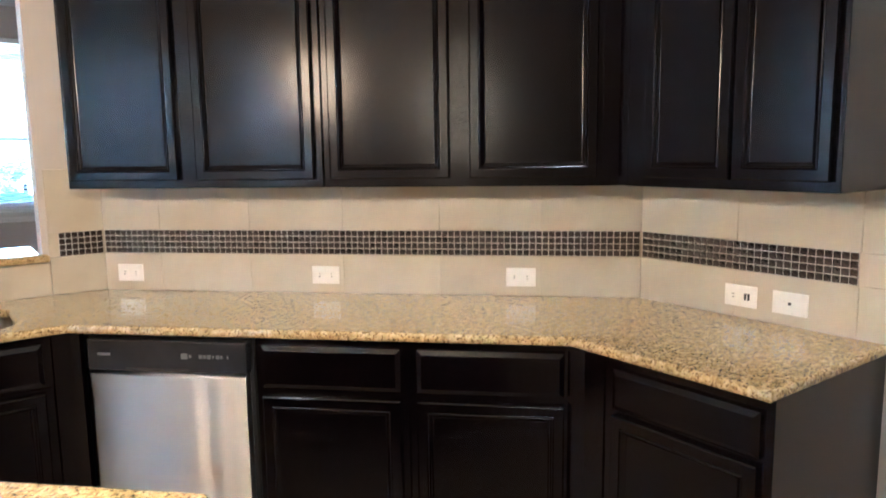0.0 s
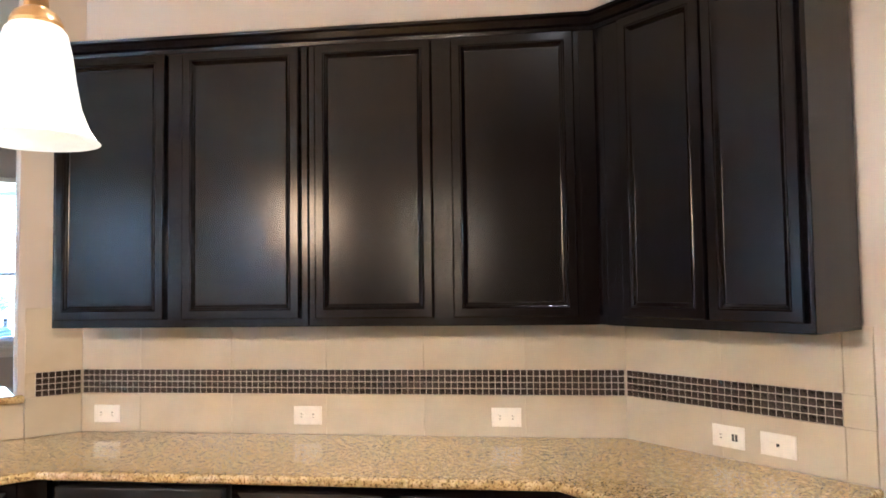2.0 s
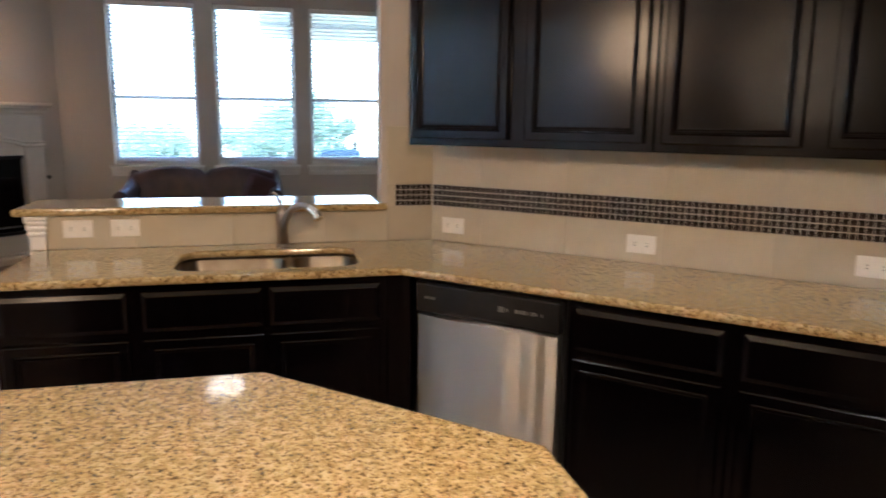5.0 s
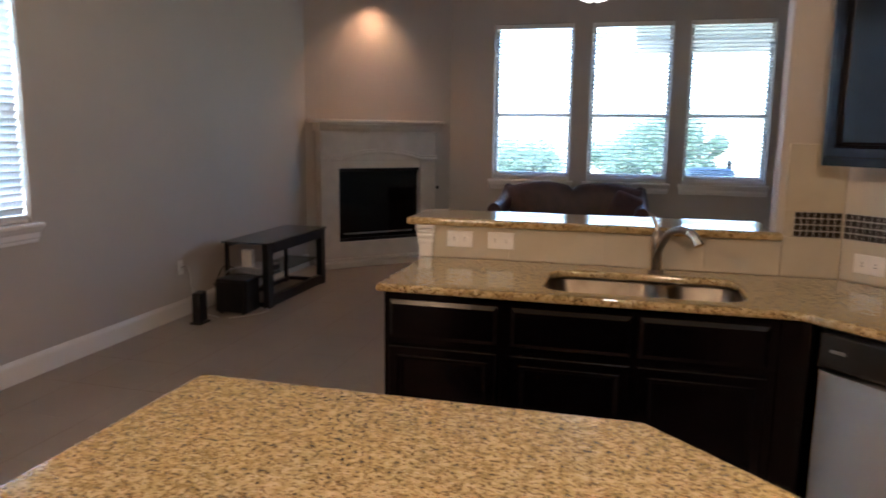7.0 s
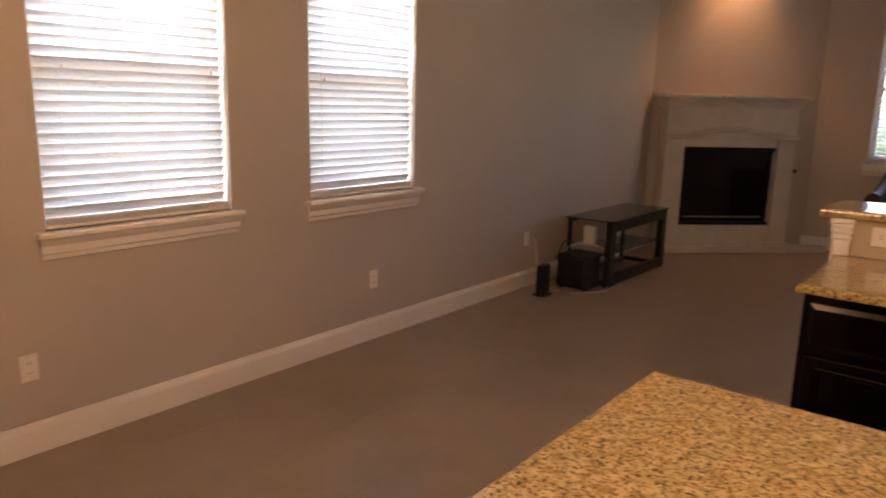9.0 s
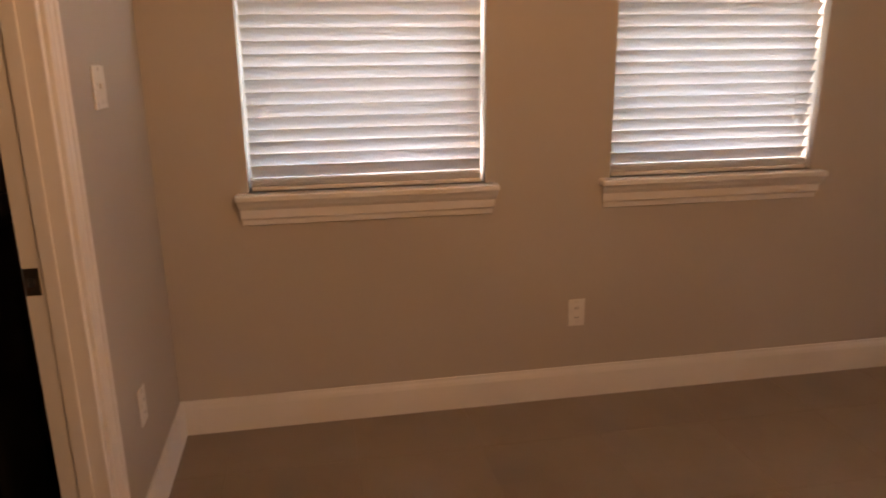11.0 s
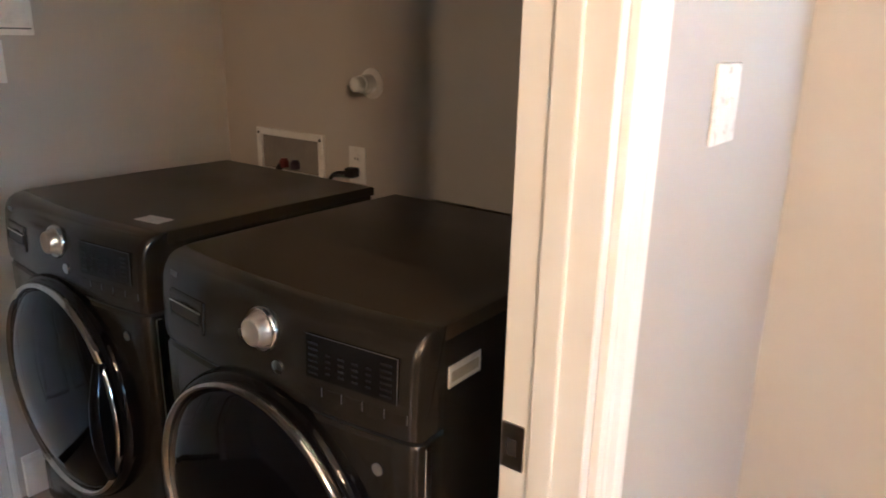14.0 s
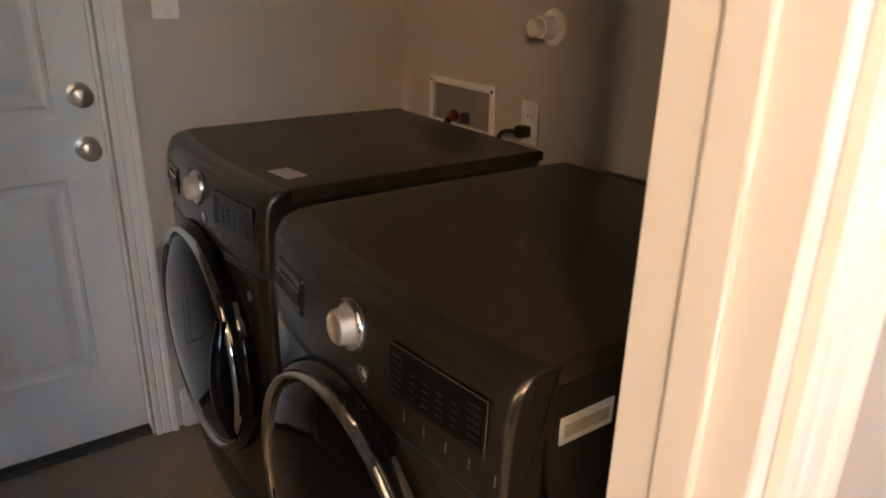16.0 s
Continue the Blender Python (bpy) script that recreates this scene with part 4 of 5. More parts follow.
BREAKFAST_Z = 1.96
hang = thing("hanging_lamp", pose(*BREAKFAST, BREAKFAST_Z), "frosted glass bowl lamp hanging over the breakfast space, lit", "hanging lamp")
fl = part("bowl", lathe([(0.004, 0.0), (0.07, 0.006), (0.13, 0.035), (0.165, 0.085), (0.170, 0.11)], 28), BOWL, hang, "glowing frosted glass bowl", smooth=60)
fl.visible_shadow = False
part("rim", lathe([(0.172, 0.105), (0.176, 0.115), (0.170, 0.122)], 28), NICKEL, hang, smooth=40)
part("stem", tube([(0, 0, 0.14), (0, 0, 0.5), (0, 0, H - BREAKFAST_Z)], 0.008, 8), NICKEL, hang)
for k in range(3):
    a = k * 2.094
    part("arm", tube([(0.168 * math.cos(a), 0.168 * math.sin(a), 0.115), (0.08 * math.cos(a), 0.08 * math.sin(a), 0.19), (0, 0, 0.24)], 0.005, 6), NICKEL, hang)

# ---- laundry ----


def axes_frame(origin, x, y, z):
    m = Matrix((x, y, z)).transposed().to_4x4()
    m.translation = origin
    return m


JX = -2.713
frame_ob = thing("door_frame", pose(0, 0, 0), "white moulded door casing and jamb of the laundry doorway", "door frame", kind="structure")


def casing(origin, x, y, z, length, parent, name="casing"):
    ob = moulding(name, Matrix(), length, CASING_PROFILE, TRIM)
    for key in ("category", "kind"):
        if key in ob:
            del ob[key]
    ob.parent = parent
    ob.matrix_basis = axes_frame(origin, x, y, z)
    return ob


casing((JX - 0.006, LAUNDRY_Y, 2.12), (0, 0, -1), (0, -1, 0), (-1, 0, 0), 2.12, frame_ob)
casing((JAMB_X2 + 0.005, LAUNDRY_Y, 0.0), (0, 0, 1), (0, -1, 0), (1, 0, 0), 2.12, frame_ob)
casing((JAMB_X2 + 0.10, LAUNDRY_Y, 2.046), (-1, 0, 0), (0, -1, 0), (0, 0, 1), 1.02, frame_ob)
for x0, x1, s in ((JX, JX + 0.020, 1), (JAMB_X2 - 0.021, JAMB_X2 - 0.001, -1)):
    part("jamb", box(x0, x1, LAUNDRY_Y - 0.114, LAUNDRY_Y + 0.002, 0.0, 2.045, 0.002), TRIM, frame_ob)
    a = x1 if s > 0 else x0 - 0.007
    part("stop", box(a, a + 0.007, LAUNDRY_Y - 0.070, LAUNDRY_Y - 0.036, 0.0, 2.033, 0.003, 2), TRIM, frame_ob)
part("head_jamb", box(JX + 0.02, JAMB_X2 - 0.021, LAUNDRY_Y - 0.114, LAUNDRY_Y + 0.002, 2.045, 2.058, 0.002), TRIM, frame_ob)
strike = part("strike_plate", box(JX + 0.019, JX + 0.0225, LAUNDRY_Y - 0.111, LAUNDRY_Y - 0.078, 0.880, 0.945, 0.001), NICKEL, frame_ob, "worn brushed nickel strike plate")
part("latch_hole", box(JX + 0.0215, JX + 0.0232, LAUNDRY_Y - 0.102, LAUNDRY_Y - 0.088, 0.900, 0.924), SLOT, strike)

door = thing("door_1", pose(-2.656, -2.135, 0.022), "closed white panelled door with two round knobs", "door", kind="structure")
slab_ob = part("door_leaf", box(0.0, 0.812, -0.035, 0.0, 0.0, 2.018, 0.003), TRIM, door)
PANEL = [(0, 0.0), (0.004, 0.005), (0.014, 0.008), (0.024, -0.0008), (0.036, -0.0008), (0.062, 0.009)]
for x in (0.112, 0.446):
    for z0, z1 in ((0.235, 0.825), (1.005, 1.62), (1.74, 1.94)):
        part("panel", rings(0.27, z1 - z0, PANEL), TRIM, slab_ob, at=pose(x + 0.27, 0.001, z0, 0, 0, 180))
for z, nm in ((0.930, "door_knob"), (1.073, "deadbolt")):
    k = part(nm, lathe([(0.032, 0.0), (0.032, 0.006), (0.012, 0.012), (0.011, 0.026), (0.022, 0.034), (0.029, 0.046), (0.027, 0.058), (0.014, 0.064), (0.001, 0.065)], 20, "y", centre=(0, 0, 0)), NICKEL, door, "worn brushed nickel round knob", smooth=50, at=pose(0.048, 0.0, z - 0.022, 0, 0, 180))
part("latch_edge", box(-0.0015, 0.001, -0.03, -0.006, 0.88, 0.94), NICKEL, door)
part("latch_edge", box(-0.0015, 0.001, -0.03, -0.006, 1.02, 1.08), NICKEL, door)
end_frame = thing("door_frame", pose(0, 0, 0), "white moulded casing round the closed laundry door", "door frame", kind="structure")
casing((-2.668, -2.10, 2.12), (0, 0, -1), (0, -1, 0), (-1, 0, 0), 2.12, end_frame)
casing((-1.835, -2.10, 0.0), (0, 0, 1), (0, -1, 0), (1, 0, 0), 2.12, end_frame)
casing((-1.76, -2.10, 2.046), (-1, 0, 0), (0, -1, 0), (0, 0, 1), 0.99, end_frame)
part("door_stop", box(-2.668, -2.658, -2.215, -2.10, 0, 2.045, 0.002), TRIM, end_frame)
part("threshold", box(-2.66, -1.84, -2.20, -2.10, 0.0, 0.018, 0.004), SLOT, end_frame, "dark door threshold")
moulding("baseboard", pose(-2.755, -2.10, 0, 0, 0, 180), 0.845, BASE_PROFILE, TRIM, WHITE_BASE, "baseboard")


def washer(name, m, label, cat):
    """Front loader: bowed front near x = 0 facing +x, width along y, back at x = -0.735."""
    w = thing(name, m, label, cat, "laundry machines")
    Wd, Hh, BOW = 0.686, 0.980, 0.028
    h = Wd / 2
    ws = sorted({s_ * v for s_ in (-1, 1) for v in (h, h - 0.002, h - 0.006, h - 0.011, h - 0.018, 0.29, 0.22, 0.16, 0.10, 0.05, 0.0)})

    def bow(y):
        edge = max(0.0, abs(y) - (h - 0.018)) / 0.018
        return BOW * (1 - (y / h) ** 2) - 0.018 * (1 - math.sqrt(max(0.0, 1 - edge ** 2)))

    def sheet(prof):
        """A bowed front between the heights of a profile of (x, z), closed behind."""
        bm = bmesh.new()
        cols = [[bm.verts.new((x + bow(y), y, z)) for x, z in prof] + [bm.verts.new((-0.06, y, prof[-1][1])), bm.verts.new((-0.06, y, prof[0][1]))] for y in ws]
        k = len(cols[0])
        for i in range(len(cols) - 1):
            for j in range(k):
                bm.faces.new((cols[i][j], cols[i + 1][j], cols[i + 1][(j + 1) % k], cols[i][(j + 1) % k]))
        bm.faces.new(cols[0])
        bm.faces.new(cols[-1])
        return bm

    FACE = [(0.004, 0.800), (0.009, 0.804), (0.011, 0.83), (0.008, 0.90), (0.004, 0.935), (-0.003, 0.955), (-0.013, 0.968), (-0.026, 0.975), (-0.045, 0.979)]

    def on_face(y, z, out=0.0):
        """A frame on the control panel: x out of it, y along it, z up."""
        for (xa, za), (xb, zb) in zip(FACE, FACE[1:]):
            if za <= z <= zb:
                x = xa + (xb - xa) * (z - za) / (zb - za)
        return pose(x + bow(y) + out, y, z, 0, -math.degrees(math.atan2(0.04, 1)), math.degrees(math.atan(2 * BOW * y / h ** 2)))

    part("body", box(-0.735, -0.050, -h, h, 0.02, Hh - 0.022, 0.010, 3), GRAPHITE, w, smooth=50)
    bm = bmesh.new()
    top = [[bm.verts.new((x, y, z)) for x, z in ((-0.742, Hh - 0.026), (-0.742, Hh - 0.006), (-0.732, Hh), (-0.40, Hh + 0.002), (-0.060 + bow(y), Hh), (-0.046 + bow(y), Hh - 0.003), (-0.046 + bow(y), Hh - 0.026))] for y in ws]
    for i in range(len(top) - 1):
        for j in range(7):
            bm.faces.new((top[i][j], top[i + 1][j], top[i + 1][(j + 1) % 7], top[i][(j + 1) % 7]))
    for col in (top[0], top[-1]):
        bm.faces.new(col)
    part("top_panel", bm, GRAPHITE_TOP, w, "dark brown-grey top panel with a bowed front edge", smooth=40)
    part("front_panel", sheet([(0.002, 0.165), (0.008, 0.172), (0.008, 0.785), (0.002, 0.792)]), GRAPHITE, w, "graphite bowed front panel", smooth=40)
    con = part("control_panel", sheet(FACE), GRAPHITE, w, "graphite curved control panel", smooth=40)
    part("seam", sheet([(0.001, 0.790), (0.003, 0.796), (0.001, 0.802)]), BLACK, w)
    part("lower_panel", sheet([(0.000, 0.035), (0.006, 0.042), (0.006, 0.152), (0.000, 0.160)]), GRAPHITE, w, smooth=40)
    dial_at = on_face(0.015, 0.917)
    part("dial", lathe([(0.031, -0.004), (0.031, 0.005), (0.028, 0.008), (0.0268, 0.022), (0.0245, 0.026), (0.021, 0.027), (0.019, 0.0257), (0.001, 0.025)], 32, "x"), DIAL, con, "pale silver programme dial", smooth=40, at=dial_at)
    part("dial_ring", lathe([(0.040, -0.004), (0.041, 0.004), (0.038, 0.007), (0.034, 0.005), (0.032, 0.001)], 32, "x"), CHROME, con, smooth=60, at=dial_at)
    for y, z, r in ((0.055, 0.856, 0.0135), (-0.040, 0.893, 0.010)):
        part("start_button", lathe([(r, -0.004), (r, 0.002), (r * 0.7, 0.004), (0.001, 0.004)], 16, "x"), CHROME, con, smooth=50, at=on_face(y, z))
    scr = part("display", box(-0.012, 0.0015, -0.092, 0.092, -0.038, 0.038, 0.001), DISPLAY, con, "black display panel with rows of small print", at=on_face(0.218, 0.902))
    part("display_rim", tube([(0.0016, -0.092, 0.038), (0.0016, 0.0, 0.038), (0.0016, 0.092, 0.038)], 0.0005, 5), GREYMARK, scr)
    part("display_rim", tube([(0.0016, 0.092, -0.038), (0.0016, 0.092, 0.0), (0.0016, 0.092, 0.038)], 0.0005, 5), GREYMARK, scr)
    for c in range(6):
        for r in range(6 if c in (0, 5) else 4):
            wd = (0.020, 0.010, 0.012, 0.012, 0.010, 0.022)[c]
            y0 = -0.086 + (0, 0.036, 0.062, 0.090, 0.118, 0.146)[c]
            z0 = -0.031 + r * 0.0105 + (0.0 if c in (0, 5) else 0.006)
            part("print_mark", box(0.0012, 0.0022, y0, y0 + wd, z0, z0 + 0.0036), DIMMARK, scr)
    for c in range(5):
        y = 0.142 + c * 0.042
        part("touch_key", box(-0.006, 0.0006, -0.016, 0.016, -0.011, 0.011, 0.0004), GRAPHITE, con, at=on_face(y, 0.838))
        part("key_mark", box(0.0, 0.0014, 0.017, 0.0182, -0.004, 0.012), GREYMARK, con, at=on_face(y, 0.838))
    drawer = part("drawer_front", box(-0.012, 0.003, -0.066, 0.066, -0.034, 0.034, 0.006, 3), GRAPHITE, con, "detergent drawer", at=on_face(-0.225, 0.885))
    part("drawer_pull", box(0.000, 0.0045, -0.058, 0.058, -0.016, 0.012, 0.006, 3), SLOT, drawer)
    part("pull_lip", tube([(0.004, -0.060, 0.010), (0.007, 0.0, 0.013), (0.004, 0.060, 0.010)], 0.0022, 6), CHROME, drawer, smooth=60)
    part("badge", box(-0.002, 0.0012, -0.014, 0.014, -0.006, 0.006, 0.0005), GREYMARK, con, "small grey maker's mark", at=on_face(-0.285, 0.945))
    part("front_badge", lathe([(0.011, 0.0), (0.011, 0.0025), (0.008, 0.003), (0.007, 0.002)], 18, "x", centre=(bow(0.27) + 0.008, 0.27, 0.735)), GREYMARK, w, "small round grey badge")
    zc, yc, d0 = 0.524, -0.005, BOW + 0.006
    dr = part("door", lathe([(0.300, d0 - 0.022), (0.300, d0 + 0.008), (0.294, d0 + 0.022), (0.284, d0 + 0.028)], 64, "x", centre=(0, yc, zc)), GLOSS_BLACK, w, "round black glass door", smooth=50)
    part("chrome_rim", lathe([(0.284, d0 + 0.020), (0.285, d0 + 0.034), (0.282, d0 + 0.042), (0.277, d0 + 0.044), (0.272, d0 + 0.041), (0.269, d0 + 0.028)], 72, "x", centre=(0, yc, zc)), RIM, dr, "polished chrome door rim", smooth=60)
    part("glass", lathe([(0.270, d0 + 0.028), (0.258, d0 + 0.038), (0.20, d0 + 0.053), (0.10, d0 + 0.063), (0.001, d0 + 0.067)], 48, "x", centre=(0, yc, zc)), GLOSS_BLACK, dr, smooth=60)
    part("door_handle", tube([(d0 + 0.040, yc + 0.236, zc - 0.15), (d0 + 0.062, yc + 0.252, zc - 0.05), (d0 + 0.062, yc + 0.252, zc + 0.05), (d0 + 0.040, yc + 0.236, zc + 0.15)], lambda f: 0.012 + 0.008 * math.sin(math.pi * f), 12), GLOSS_BLACK, dr, smooth=60)
    # The rounded corner's upright highlight, put in as a chrome strip.
    part("corner_highlight", box(-0.030, -0.012, h - 0.010, h + 0.0015, 0.10, 0.785, 0.003), CHROME, w, "thin bright strip standing in for the highlight on the rounded corner")
    for a in (-0.67, -0.08):
        for b in (-h + 0.05, h - 0.05):
            part("foot", lathe([(0.02, 0), (0.022, 0.022)], 10, centre=(a, b, 0)), RUBBER, w)
    return w


wash = washer("washing_machine", pose(-2.762, -0.868, 0), "graphite front-loading washing machine with a chrome-rimmed door", "washing machine")
dryer = copy_thing(wash, pose(-2.790, -1.669, 0))
dryer.name = "tumble_dryer"
tagged(dryer, "graphite front-loading dryer beside the washing machine, white tag on top", "dryer")
sticker = thing("side_sticker", pose(-2.875, -0.5235, 0.888), "pale paper sticker on the washing machine's side", "sticker")
part("paper", box(-0.045, 0.045, -0.0005, 0.0012, -0.019, 0.019), PLATE, sticker)
part("print_bar", box(-0.038, 0.038, 0.0010, 0.0018, -0.010, 0.008), surface("pale_label_print", (0.45, 0.40, 0.30), (0.55, 0.50, 0.38), 40), sticker)
tag = thing("paper_tag", pose(-2.890, -1.440, 0.9815, 0, 0, 8), "small white paper tag lying on the dryer", "tag")
part("paper", box(-0.024, 0.024, -0.04, 0.04, 0, 0.0012), PLATE, tag)

hose = thing("washer_outlet_box", pose(WEST, -1.765, 1.023, 0, 0, 90), "white washer outlet box with two valves, its recess a flat panel in shade colour", "outlet box")
bm = box(-0.165, -0.140, -0.012, 0.0, -0.075, 0.075, 0.002)
box(0.140, 0.165, -0.012, 0.0, -0.075, 0.075, 0.002, bm=bm)
box(-0.140, 0.140, -0.012, 0.0, 0.052, 0.075, 0.002, bm=bm)
box(-0.140, 0.140, -0.012, 0.0, -0.075, -0.060, 0.002, bm=bm)
part("flange", bm, PLATE, hose)
for x in (-0.152, 0.152):
    part("screw", lathe([(0.005, 0.012), (0.005, 0.0135), (0.001, 0.0137)], 10, "y", centre=(x, 0, 0.058)), SLOT, hose)
# Flat panel, no hollow: the box's inner shade is put into its grey.
part("recess_shade", box(-0.140, 0.140, -0.003, -0.001, -0.060, 0.052), surface("painted_recess_shade", (0.20, 0.18, 0.16), (0.26, 0.24, 0.21), 10), hose)
for x, mt in ((-0.01, RED), (0.045, BLUE)):
    part("valve", lathe([(0.016, 0.0), (0.016, 0.02), (0.010, 0.03), (0.001, 0.031)], 12, centre=(x, -0.025, -0.045)), mt, hose)
part("supply_hose", tube([(-0.02, -0.03, -0.04), (-0.01, -0.05, -0.07), (0.03, -0.04, -0.20)], 0.011, 8), DARK_CABLE, hose, smooth=60)
lo = outlet(pose(WEST, -1.455, 1.02, 0, 0, 90), "white outlet with a black plug in it behind the dryer")
plug = thing("power_plug", pose(WEST, -1.455, 1.00, 0, 0, 90), "black plug and cord in the laundry outlet", "plug")
part("plug_body", box(-0.020, 0.016, -0.045, -0.010, -0.015, 0.015, 0.006, 2), DARK_CABLE, plug)
part("cord", tube([(-0.01, -0.045, 0.0), (-0.045, -0.055, -0.005), (-0.075, -0.05, -0.03), (-0.09, -0.04, -0.10), (-0.09, -0.03, -0.25)], 0.006, 8), DARK_CABLE, plug, smooth=60)
valve = thing("wall_valve", pose(WEST, -1.392, 1.272, 0, 0, 90), "round white wall valve with a stubby cap", "valve")
part("flange", lathe([(0.045, 0.0), (0.045, 0.006), (0.030, 0.012)], 22, "y"), PLATE, valve, smooth=50)
part("stub", lathe([(0.028, 0.008), (0.026, 0.050), (0.022, 0.052), (0.022, 0.075), (0.016, 0.080), (0.001, 0.081)], 20, "y"), PLATE, valve, smooth=50)
outlet(pose(WEST, -1.46, 1.66, 0, 0, 90), "white plate high on the laundry wall", kind="jack")
outlet(pose(-2.845, -2.10, 1.320, 0, 0, 180), "white toggle light switch by the closed door", kind="switch")
key = thing("alarm_keypad", pose(-2.885, -2.10, 1.462, 0, 0, 180), "white alarm keypad on the laundry wall", "keypad")
part("case", box(-0.062, 0.078, -0.024, 0, -0.072, 0.06, 0.006, 2), PLATE, key)
part("cover_line", box(-0.052, 0.068, -0.0252, -0.023, -0.056, -0.052), GREYMARK, key)

# ---- outside ----
eave = thing("patio_roof", pose(0, 0, 0), "grey covered patio roof outside the windows", "patio roof")
part("soffit", box(-0.2, 4.6, FAR + 0.5, FAR + 3.4, 2.90, 3.05, 0.01), surface("grey_blue_soffit", (0.20, 0.23, 0.27), (0.26, 0.29, 0.33), 3), eave)
part("beam", box(-0.2, 4.6, FAR + 3.1, FAR + 3.4, 2.72, 2.90, 0.01), TRIM, eave)
part("post", box(4.3, 4.5, FAR + 3.1, FAR + 3.3, -0.25, 2.75, 0.01), TRIM, eave)

def tree(m, seed, height, spread_r):
    rnd = random.Random(seed)
    t = thing("tree", m, "leafy green garden tree with an uneven crown", "tree", "garden trees")
    bm = tube([(0, 0, 0), (0.06, 0.02, height * 0.25), (0.0, 0.05, height * 0.5), (0.05, 0, height * 0.72)], lambda f: 0.14 - 0.09 * f, 9)
    centres = []
    for k in range(15):
        a, r = rnd.uniform(0, 6.28), rnd.uniform(0.3, 1.0) * spread_r
        e = Vector((r * math.cos(a), r * math.sin(a), height * rnd.uniform(0.14, 0.92)))
        tube([(0, 0.03, height * rnd.uniform(0.25, 0.5)), e * 0.55 + Vector((0, 0, 0.25)), e], lambda f: 0.05 - 0.04 * f, 6, bm)
        centres.append((e, rnd.uniform(0.35, 0.7) * spread_r))
    part("trunk", bm, BARK, t, smooth=60)
    bm = bmesh.new()
    for e, r in centres:
        for _ in range(900):
            d = Vector((rnd.gauss(0, 1), rnd.gauss(0, 1), rnd.gauss(0, 0.8))).normalized() * r * rnd.random() ** 0.4
            s = rnd.uniform(0.06, 0.13)
            rot = Euler((rnd.uniform(0, 6.28), rnd.uniform(0, 6.28), rnd.uniform(0, 6.28))).to_matrix()
            bm.faces.new([bm.verts.new(e + d + rot @ Vector(p) * s) for p in ((-0.5, 0, 0), (0, -0.35, 0.08), (0.6, 0, 0), (0, 0.35, 0.08))])
    part("crown", bm, LEAF, t)


for k, (x, y, high, wide) in enumerate(((-4.4, 27, 1.1, 1.4), (-0.5, 27, 1.9, 1.1), (0.7, 26, 2.3, 1.2), (2.1, 27, 1.9, 0.8), (6.4, 28, 2.0, 1.2))):
    tree(pose(x, y, -0.25), k + 1, high, wide)

grill = thing("patio_grill", pose(1.08, 12.6, -0.25), "patio grill under a blue-grey fabric cover", "grill")
bm = box(-0.42, 0.42, -0.26, 0.26, 0.0, 0.86, 0.0)
box(-0.36, 0.36, -0.22, 0.22, 0.85, 1.22, 0.09, 4, bm=bm)
part("cover", bm, surface("blue_grey_cover_fabric", (0.10, 0.14, 0.20), (0.14, 0.19, 0.26), 5, (0.7, 0.85), 120, 0.4), grill)
part("vent_cap", lathe([(0.035, 1.20), (0.035, 1.33), (0.02, 1.35), (0.001, 1.352)], 14, centre=(0.28, 0, 0)), BLACK, grill, "black vent cap")

# ---- tiles ----
GAP = 0.0016


def tile_piece(w, h, mat, thick=0.008, chamfer=0.0012, name="tile"):
    bm = bmesh.new()
    a = [bm.verts.new(p) for p in ((0, 0, 0), (w, 0, 0), (w, 0, h), (0, 0, h))]
    b = [bm.verts.new((v.co.x, -thick + chamfer, v.co.z)) for v in a]
    c = [bm.verts.new((min(max(v.co.x, chamfer), w - chamfer), -thick, min(max(v.co.z, chamfer), h - chamfer))) for v in a]
    for lo_, hi_ in ((a, b), (b, c)):
        for i in range(4):
            bm.faces.new((lo_[i], lo_[(i + 1) % 4], hi_[(i + 1) % 4], hi_[i]))
    bm.faces.new(c)
    return finish(bm, name, mat)


def backsplash(name, run, a, b, face, joints, bands, mosaic=None, label=""):
    """Tiles on a wall face: joints are the upright seams, bands the rows (z0, z1); mosaic is (a, b, z0, z1)."""
    ob = new(name, finish(box(a, b, face - 0.0026, face - 0.0004, bands[0][0], bands[-1][1]), name, GROUT))
    ob.matrix_basis = run
    tagged(ob, label, "backsplash", kind="structure")
    cuts = [a, *[j for j in joints if a + 0.01 < j < b - 0.01], b]
    for z0, z1 in bands:
        for x0, x1 in zip(cuts, cuts[1:]):
            part("tile", tile_piece(x1 - x0 - GAP, z1 - z0 - GAP, TILE), None, ob, at=pose(x0 + GAP / 2, face - 0.002, z0 + GAP / 2))
    if mosaic:
        m0, m1, z0, z1 = mosaic
        band = part("mosaic_band", box(m0, m1, face - 0.0075, face - 0.0026, z0, z1), LIGHT_GROUT, ob, "band of small dark glass mosaic tiles")
        step = (z1 - z0) / 4
        count = int(round((m1 - m0) / step))
        dx = (m1 - m0) / count
        me = tile_piece(dx - 0.0032, step - 0.0032, MOSAIC, 0.004, 0.0012, "mosaic_tile")
        loose = bmesh.new()
        for i in range(count):
            for r in range(4):
                x, z = m0 + i * dx + 0.0016, z0 + r * step + 0.0016
                if i < 74:
                    part("mosaic_tile", me, None, band, at=pose(x, face - 0.0073, z))
                else:
                    box(x, x + dx - 0.0032, face - 0.0113, face - 0.0073, z, z + step - 0.0032, bm=loose)
        if count > 74:
            tagged(part("mosaic_rest", loose, MOSAIC, band), kind="stuff")
        else:
            loose.free()
    return ob


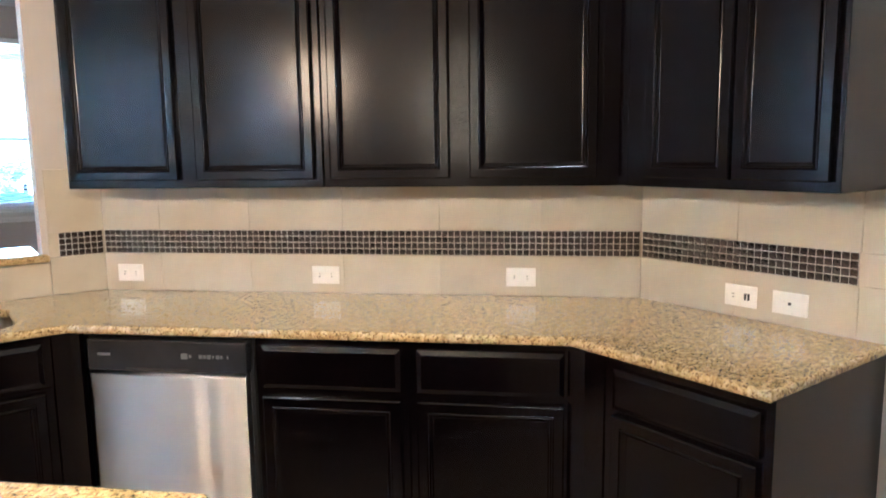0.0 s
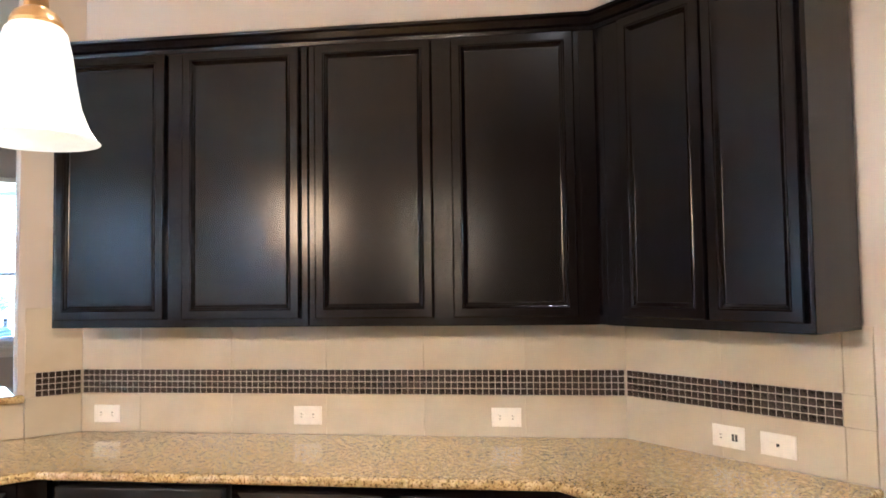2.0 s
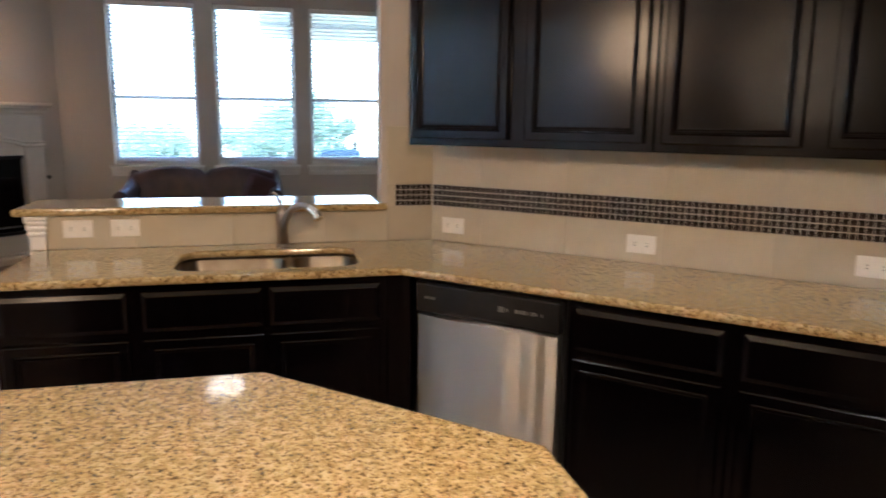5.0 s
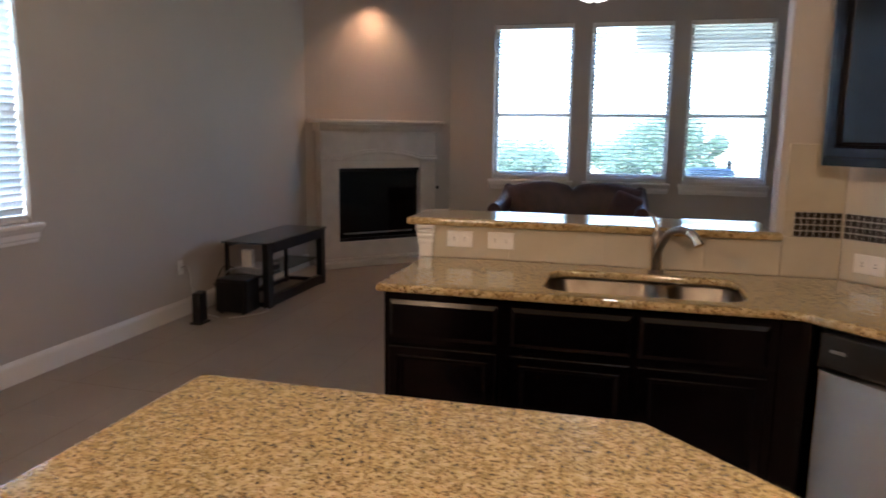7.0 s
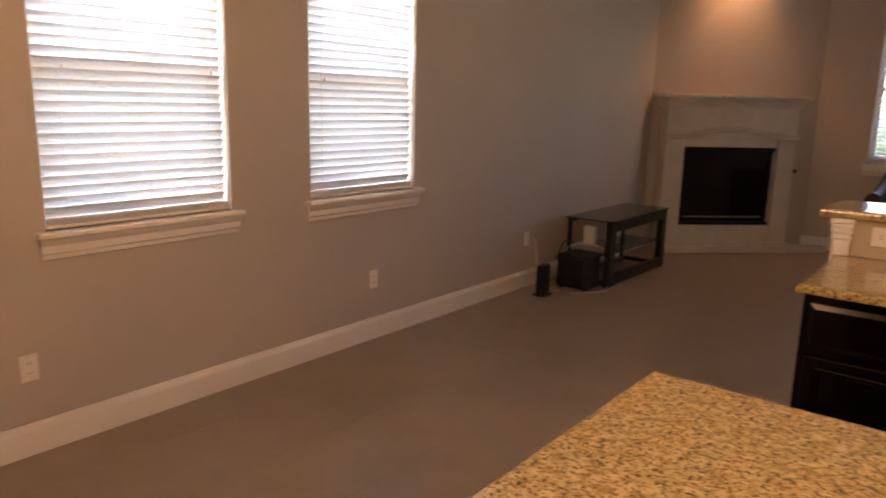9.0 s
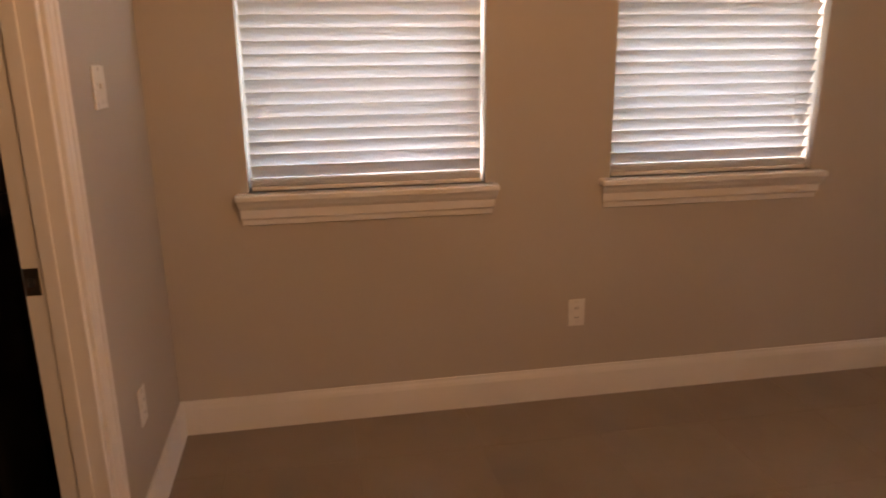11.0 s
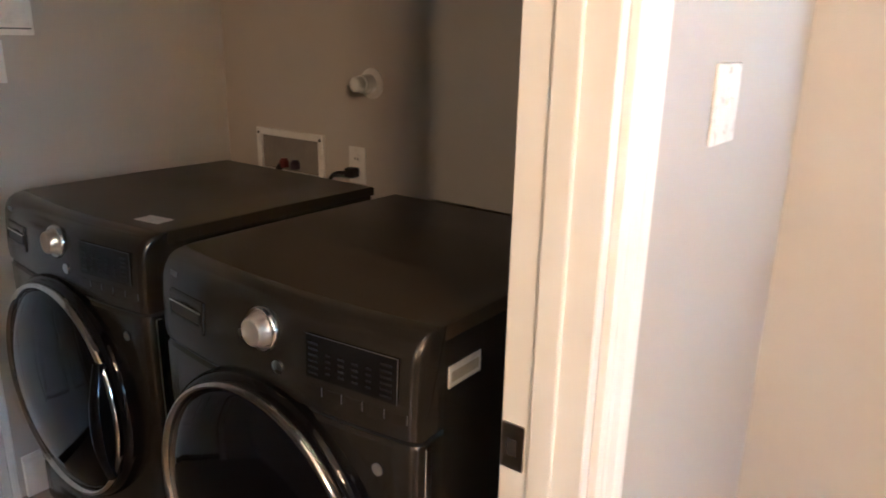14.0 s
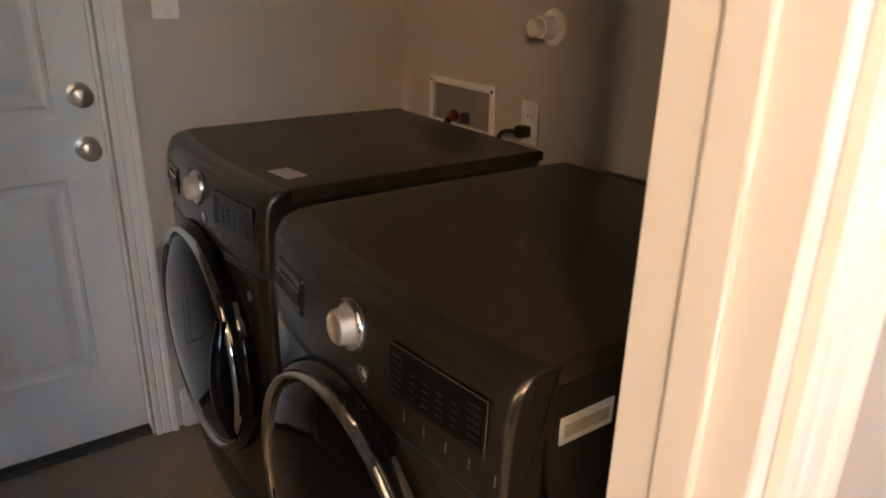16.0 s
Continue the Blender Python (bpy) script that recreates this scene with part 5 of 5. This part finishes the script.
MZ0, MZ1, CT = 1.080, 1.183, 0.9145
SJ = [-1.688, -1.273, -0.858, -0.444, -0.029]
S_L = (CX - SINK_Y) / math.sqrt(2)
SPL = "beige ceramic tile backsplash with a dark mosaic band"
backsplash("backsplash_diagonal", DW_RUN, S_L + 0.004, S_R - 0.004, DIAG_N, SJ, [(CT, MZ0), (MZ1, UP0 - 0.012)], (S_L + 0.009, S_R - 0.009, MZ0, MZ1), SPL)
backsplash("backsplash_east", EAST_RUN, -CY + 0.004, -0.872, EAST, [-1.37, -0.96], [(CT, MZ0), (MZ1, UP0 - 0.012)], (-CY + 0.009, -0.966, MZ0, MZ1), SPL)
for za, zb in ((MZ0, MZ1),):
    end = new("backsplash_end_tile", tile_piece(0.092, zb - za - GAP, TILE))
    end.matrix_basis = EAST_RUN @ pose(-0.964, EAST - 0.002, za + GAP / 2)
    tagged(end, "beige tile closing the end of the mosaic band", "tile", kind="structure")
backsplash("backsplash_sink", SINK_RUN, 0.436, CX - 0.004, SINK_Y, [], [(CT, MZ0), (MZ1, 1.455)], (0.475, CX - 0.009, MZ0, MZ1), SPL)
backsplash("backsplash_bar", SINK_RUN, -1.046, 0.433, SINK_Y, [-0.69, -0.275, 0.14], [(CT, 1.060)], None, "beige ceramic tile on the half wall behind the sink")

# Floor tiles.
bm = bmesh.new()
size = 0.457
for i in range(16):
    for k in range(34):
        x, y = -3.74 + i * size, -6.436 + k * size
        x1, y1 = min(x + size - 0.0016, 3.18), min(y + size - 0.0016, 8.88)
        if x1 > x and y1 > y:
            vs = [bm.verts.new(p) for p in ((x, y, -0.0012), (x1, y, -0.0012), (x1, y1, -0.0012), (x, y1, -0.0012), (x + 0.001, y + 0.001, 0), (x1 - 0.001, y + 0.001, 0), (x1 - 0.001, y1 - 0.001, 0), (x + 0.001, y1 - 0.001, 0))]
            bm.faces.new(vs[4:])
            for a in range(4):
                bm.faces.new((vs[a], vs[(a + 1) % 4], vs[4 + (a + 1) % 4], vs[4 + a]))
tagged(part("floor_tiles", bm, FLOOR, floor, "large taupe ceramic floor tiles with thin joints"), kind="stuff")
